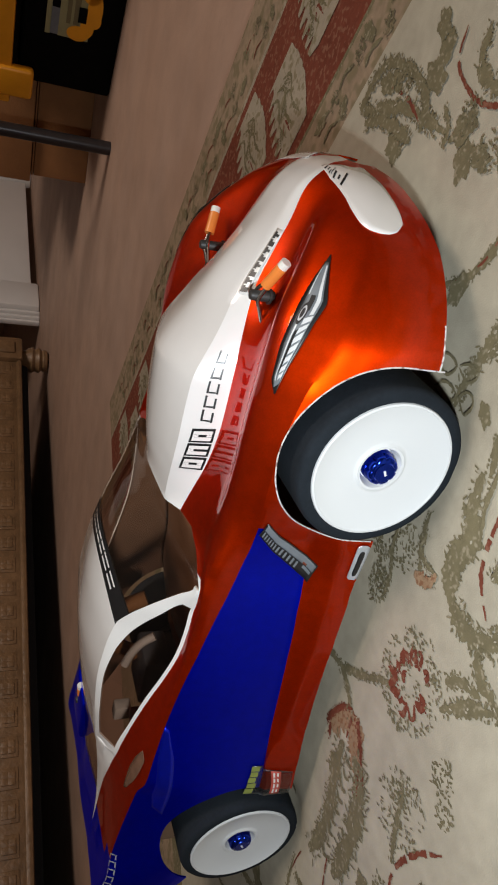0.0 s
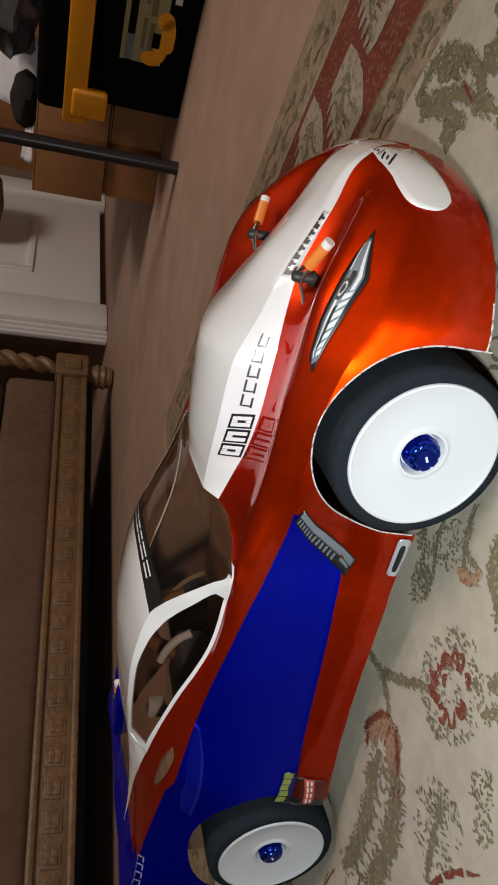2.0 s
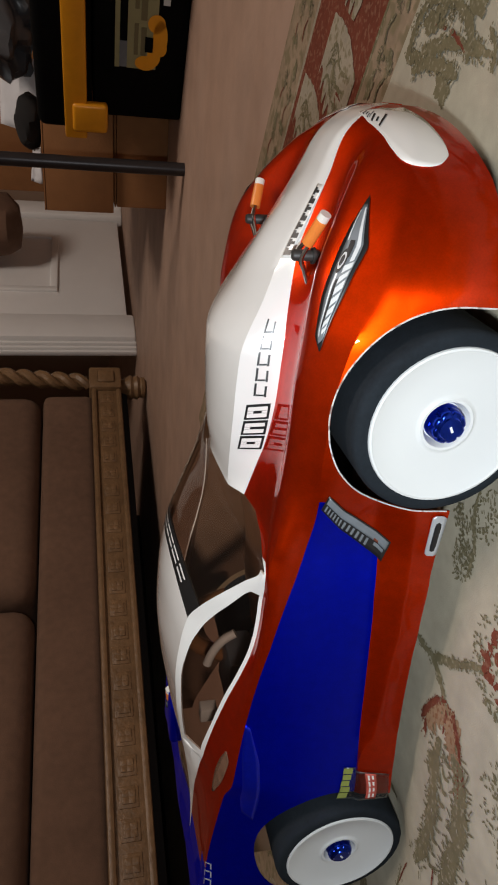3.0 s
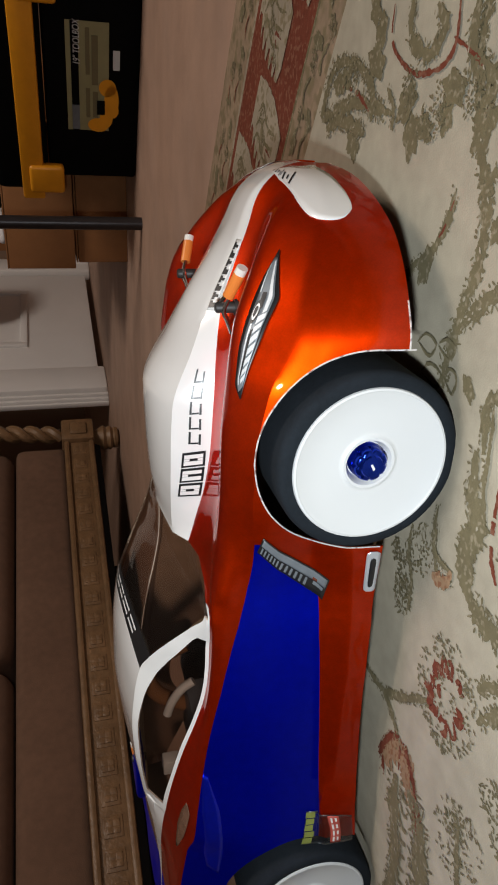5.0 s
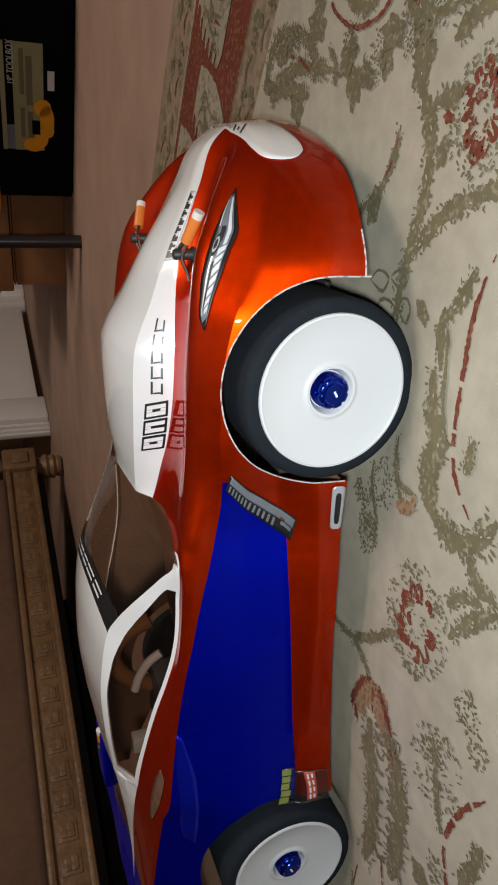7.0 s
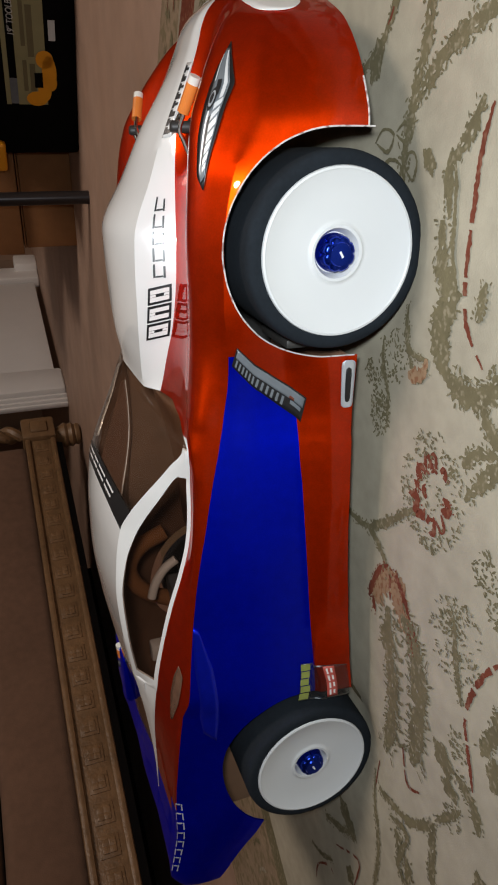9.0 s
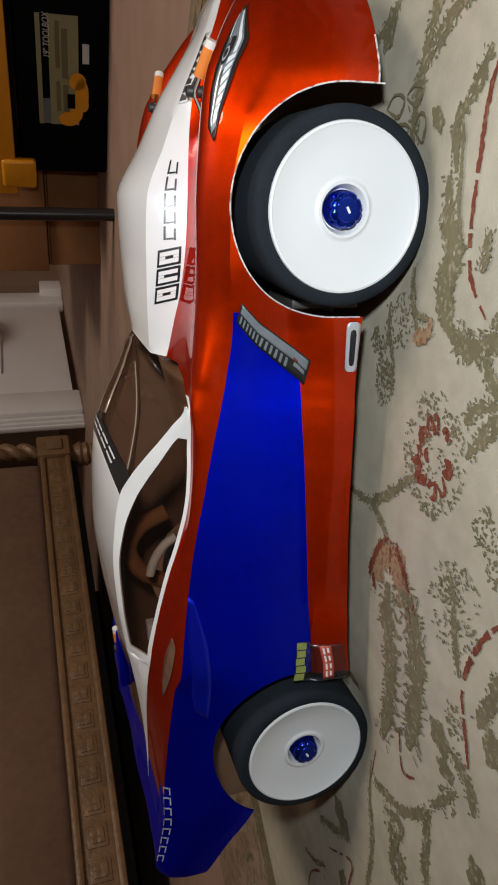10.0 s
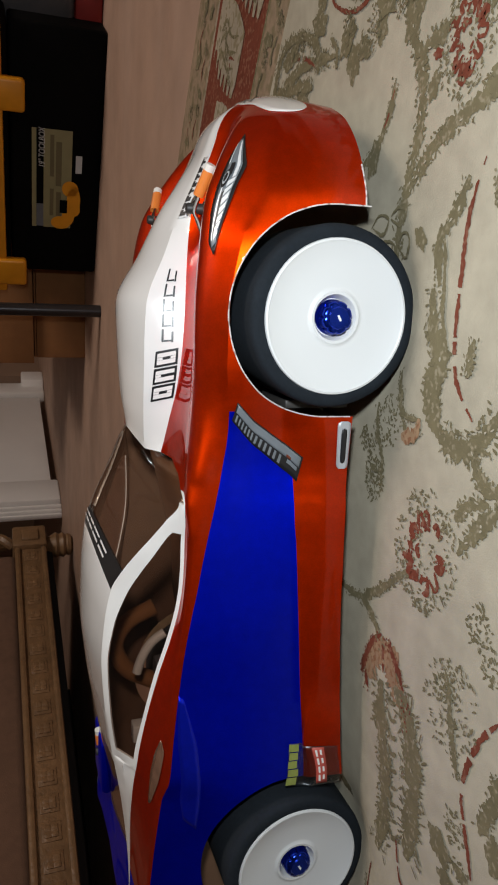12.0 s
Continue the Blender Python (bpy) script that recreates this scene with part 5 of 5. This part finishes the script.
for side in (-1, 1):
    bars = bmesh.new()
    A, B = [(-0.2860, 5.90), (-0.3345, 5.95)], [(-0.2850, 6.20), (-0.3310, 6.52)]
    for k in range(8):
        x = 0.02 + 0.122 * k
        strip(A, B, 0.0005, side, 3, 1, bars, 0.10, 0.20, x, x + 0.09)
        strip(A, B, 0.0005, side, 3, 1, bars, 0.68, 0.78, x, x + 0.09)
        strip(A, B, 0.0005, side, 1, 2, bars, 0.24, 0.64, x, x + 0.018)
    prints("quarter_bar", bars, SILVER, "silver lettering bar on the blue tail")


def clip(s, v, side, height, end, bore=0.0025):
    """A steel body clip with an orange tube, through a dark post; end is the tube's far end as (length, half width, height)."""
    foot = car_point(s, v, side)
    up = Vector((0, 0, 1))
    mid = foot + height * up
    tip = Vector((end[0], CY + side * end[1], end[2]))
    reach = (tip - mid).length
    ahead = (tip - mid).normalized()
    out = up.cross(ahead).normalized()
    c = thing("body_clip", (0, 0, 0), "")
    c.parent = car
    c.location = foot - car.location
    part("post", lathe([(0.0024, -0.004), (0.0024, height + 0.0022), (0.0019, height + 0.0032)], Matrix.Translation(foot), 14), CHASSIS, c, "dark nylon body post")
    part("tube", pipe([mid + 0.0062 * ahead, mid + (reach - 0.003) * ahead], bore, 14), ORANGE, c, "orange silicone tube")
    part("tube_end", pipe([mid + (reach - 0.003) * ahead, mid + reach * ahead], bore * 0.95, 14), POST, c, "white tube end")
    back = Vector((-1, side * 0.25, -0.35)).normalized()
    wire = pipe([mid + 0.0065 * ahead - 0.0014 * out, mid - 0.0028 * out, mid + 0.005 * back - 0.0020 * out, mid + 0.011 * back - 0.0008 * out, mid + 0.011 * back + 0.0008 * out, mid + 0.005 * back + 0.0020 * out, mid + 0.0028 * out, mid + 0.0065 * ahead + 0.0014 * out], 0.0009, 8)
    part("wire", wire, STEEL, c, "bright bent steel wire")
    loop = pipe([mid + 0.0138 * back + 0.0033 * (math.cos(a) * back + math.sin(a) * out) for a in (0, 1.05, 2.1, 3.15, 4.2, 5.25, 6.28)], 0.0009, 8)
    part("wire_loop", loop, STEEL, c)
    part("washer", lathe([(0.0034, -0.0005), (0.0034, 0.0006), (0.0026, 0.0006), (0.0026, -0.0005)], Matrix.Translation(foot + 0.001 * up), 16, closed=True), CHASSIS, c)
    return c


clip(0.0445, 2.8, -1, 0.0065, (0.0625, 0.0450, 0.0675))
clip(0.0445, 2.8, 1, 0.0100, (0.0615, 0.0455, 0.0720))
clip(-0.266, 0.45, 1, 0.002, (-0.250, 0.015, 0.1105))
deck = box(0.034, 0.032, 0.006, Matrix.Translation((-0.266, CY + 0.014, 0.105)), 0.003, 3)
part("deck_fin", deck, BLUE, car, "dark blue raised rear deck block")

# rough white cut edge round the wheel openings


EDGE = pile_mat("raw_plastic_edge", (0.55, 0.52, 0.5), (0.25, 0.18, 0.16), 0.25, 420)
for (cx, cz), r, a0, a1 in ((FRONT, ARCH_F, -18, 197),):
    for side in (-1, 1):
        pts = []
        for k in range(34):
            a = radians(a0 + (a1 - a0) * k / 33)
            x, z = cx + r * math.cos(a), cz + r * math.sin(a)
            if z < cz:
                x = cx + math.copysign(r, math.cos(a))
            pts.append((x, CY + side * (flank(x, z) + 0.0001), z + 0.0003 * noise.noise((k * 0.9, r * 50, side))))
        part("cut_edge", pipe(pts, 0.00032, 6), EDGE, car, "rough white trimmed edge")

for side in (-1, 1):
    part("cut_edge", pipe([car_point(s, 9.97, side, 0.0001) for s in (0.0440, 0.0480, 0.0520, 0.0560, 0.0600)], 0.00035, 6), EDGE, car, "rough white trimmed edge")

# inside the shell
part("side_guard", box(0.004, 0.030, 0.030, Matrix.Translation((-0.0375, -0.066, 0.014)), 0.001), CHASSIS, car, "dark chassis side guard")
part("guard_label", box(0.0006, 0.012, 0.008, Matrix.Translation((-0.0352, -0.072, 0.022))), TAPE_YELLOW, car, "small yellow label on the chassis")
part("guard_screw", lathe([(0.0022, 0.0), (0.0022, 0.0012), (0.0014, 0.0018)], Matrix.Translation((-0.0355, -0.076, 0.036)) @ pose(0, 0, 0, 0, 90, 0), 12), STEEL, car)
part("motor", lathe([(0.010, -0.02), (0.017, -0.02), (0.018, -0.016), (0.018, 0.016), (0.017, 0.02), (0.006, 0.021)], Matrix.Translation((-0.185, 0.0, 0.045)) @ pose(0, 0, 0, 90, 0, 0), 32), BROWNBOX, car, "copper brown motor can")
part("battery", box(0.13, 0.045, 0.024, Matrix.Translation((-0.10, 0.03, 0.014)), 0.004, 3), CHASSIS, car, "dark battery pack")
part("controller", box(0.035, 0.03, 0.018, Matrix.Translation((-0.225, 0.01, 0.06)), 0.002, 2), GREY, car, "small grey controller box")
part("shock_tower", box(0.004, 0.08, 0.05, Matrix.Translation((-0.235, CY, 0.012)), 0.001), CHASSIS, car)
# pale curved rod behind the side window
part("pale_arc", pipe([(-0.196, -0.012, 0.094), (-0.189, -0.012, 0.092), (-0.183, -0.012, 0.089), (-0.178, -0.012, 0.085), (-0.174, -0.012, 0.079)], 0.0026), POST, car, "pale curved arc inside the cabin")
# added panel, no real part: lends the windscreen the brown glow of the inside
tone_sheet = bmesh.new()
rows = [[tone_sheet.verts.new((-0.074 - 0.105 * k / 10, CY + q * (0.058 + 0.014 * k / 10), 0.083 - 0.020 * math.sin(k / 10 * 1.5) - 0.010 * q * q)) for q in (-1, -0.75, -0.5, -0.25, 0, 0.25, 0.5, 0.75, 1)] for k in range(11)]
for a, b in zip(rows, rows[1:]):
    for k in range(8):
        tone_sheet.faces.new((a[k], a[k + 1], b[k + 1], b[k]))
decal("brown_tone_panel", tone_sheet, BROWNTONE, "added glossy brown panel giving the windscreen its brown tone", 0.0012)
part("wheel_well_liner", box(0.095, 0.0015, 0.060, Matrix.Translation((-0.288, -0.043, 0.030)), 0.0005), BROWNTONE, car, "brown inner wheel well wall")
part("hoop", pipe([(-0.222, 0.02, 0.078), (-0.212, 0.02, 0.094), (-0.196, 0.02, 0.101), (-0.182, 0.02, 0.094), (-0.174, 0.02, 0.078)], 0.005, 12), BROWNBOX, car, "brown hoop inside the cabin")
part("plug", box(0.010, 0.008, 0.010, Matrix.Translation((-0.226, -0.020, 0.088)), 0.001), POST, car, "small white plug")
part("plug", box(0.008, 0.006, 0.008, Matrix.Translation((-0.222, -0.028, 0.082)), 0.001), RUSTED, car, "small red plug")
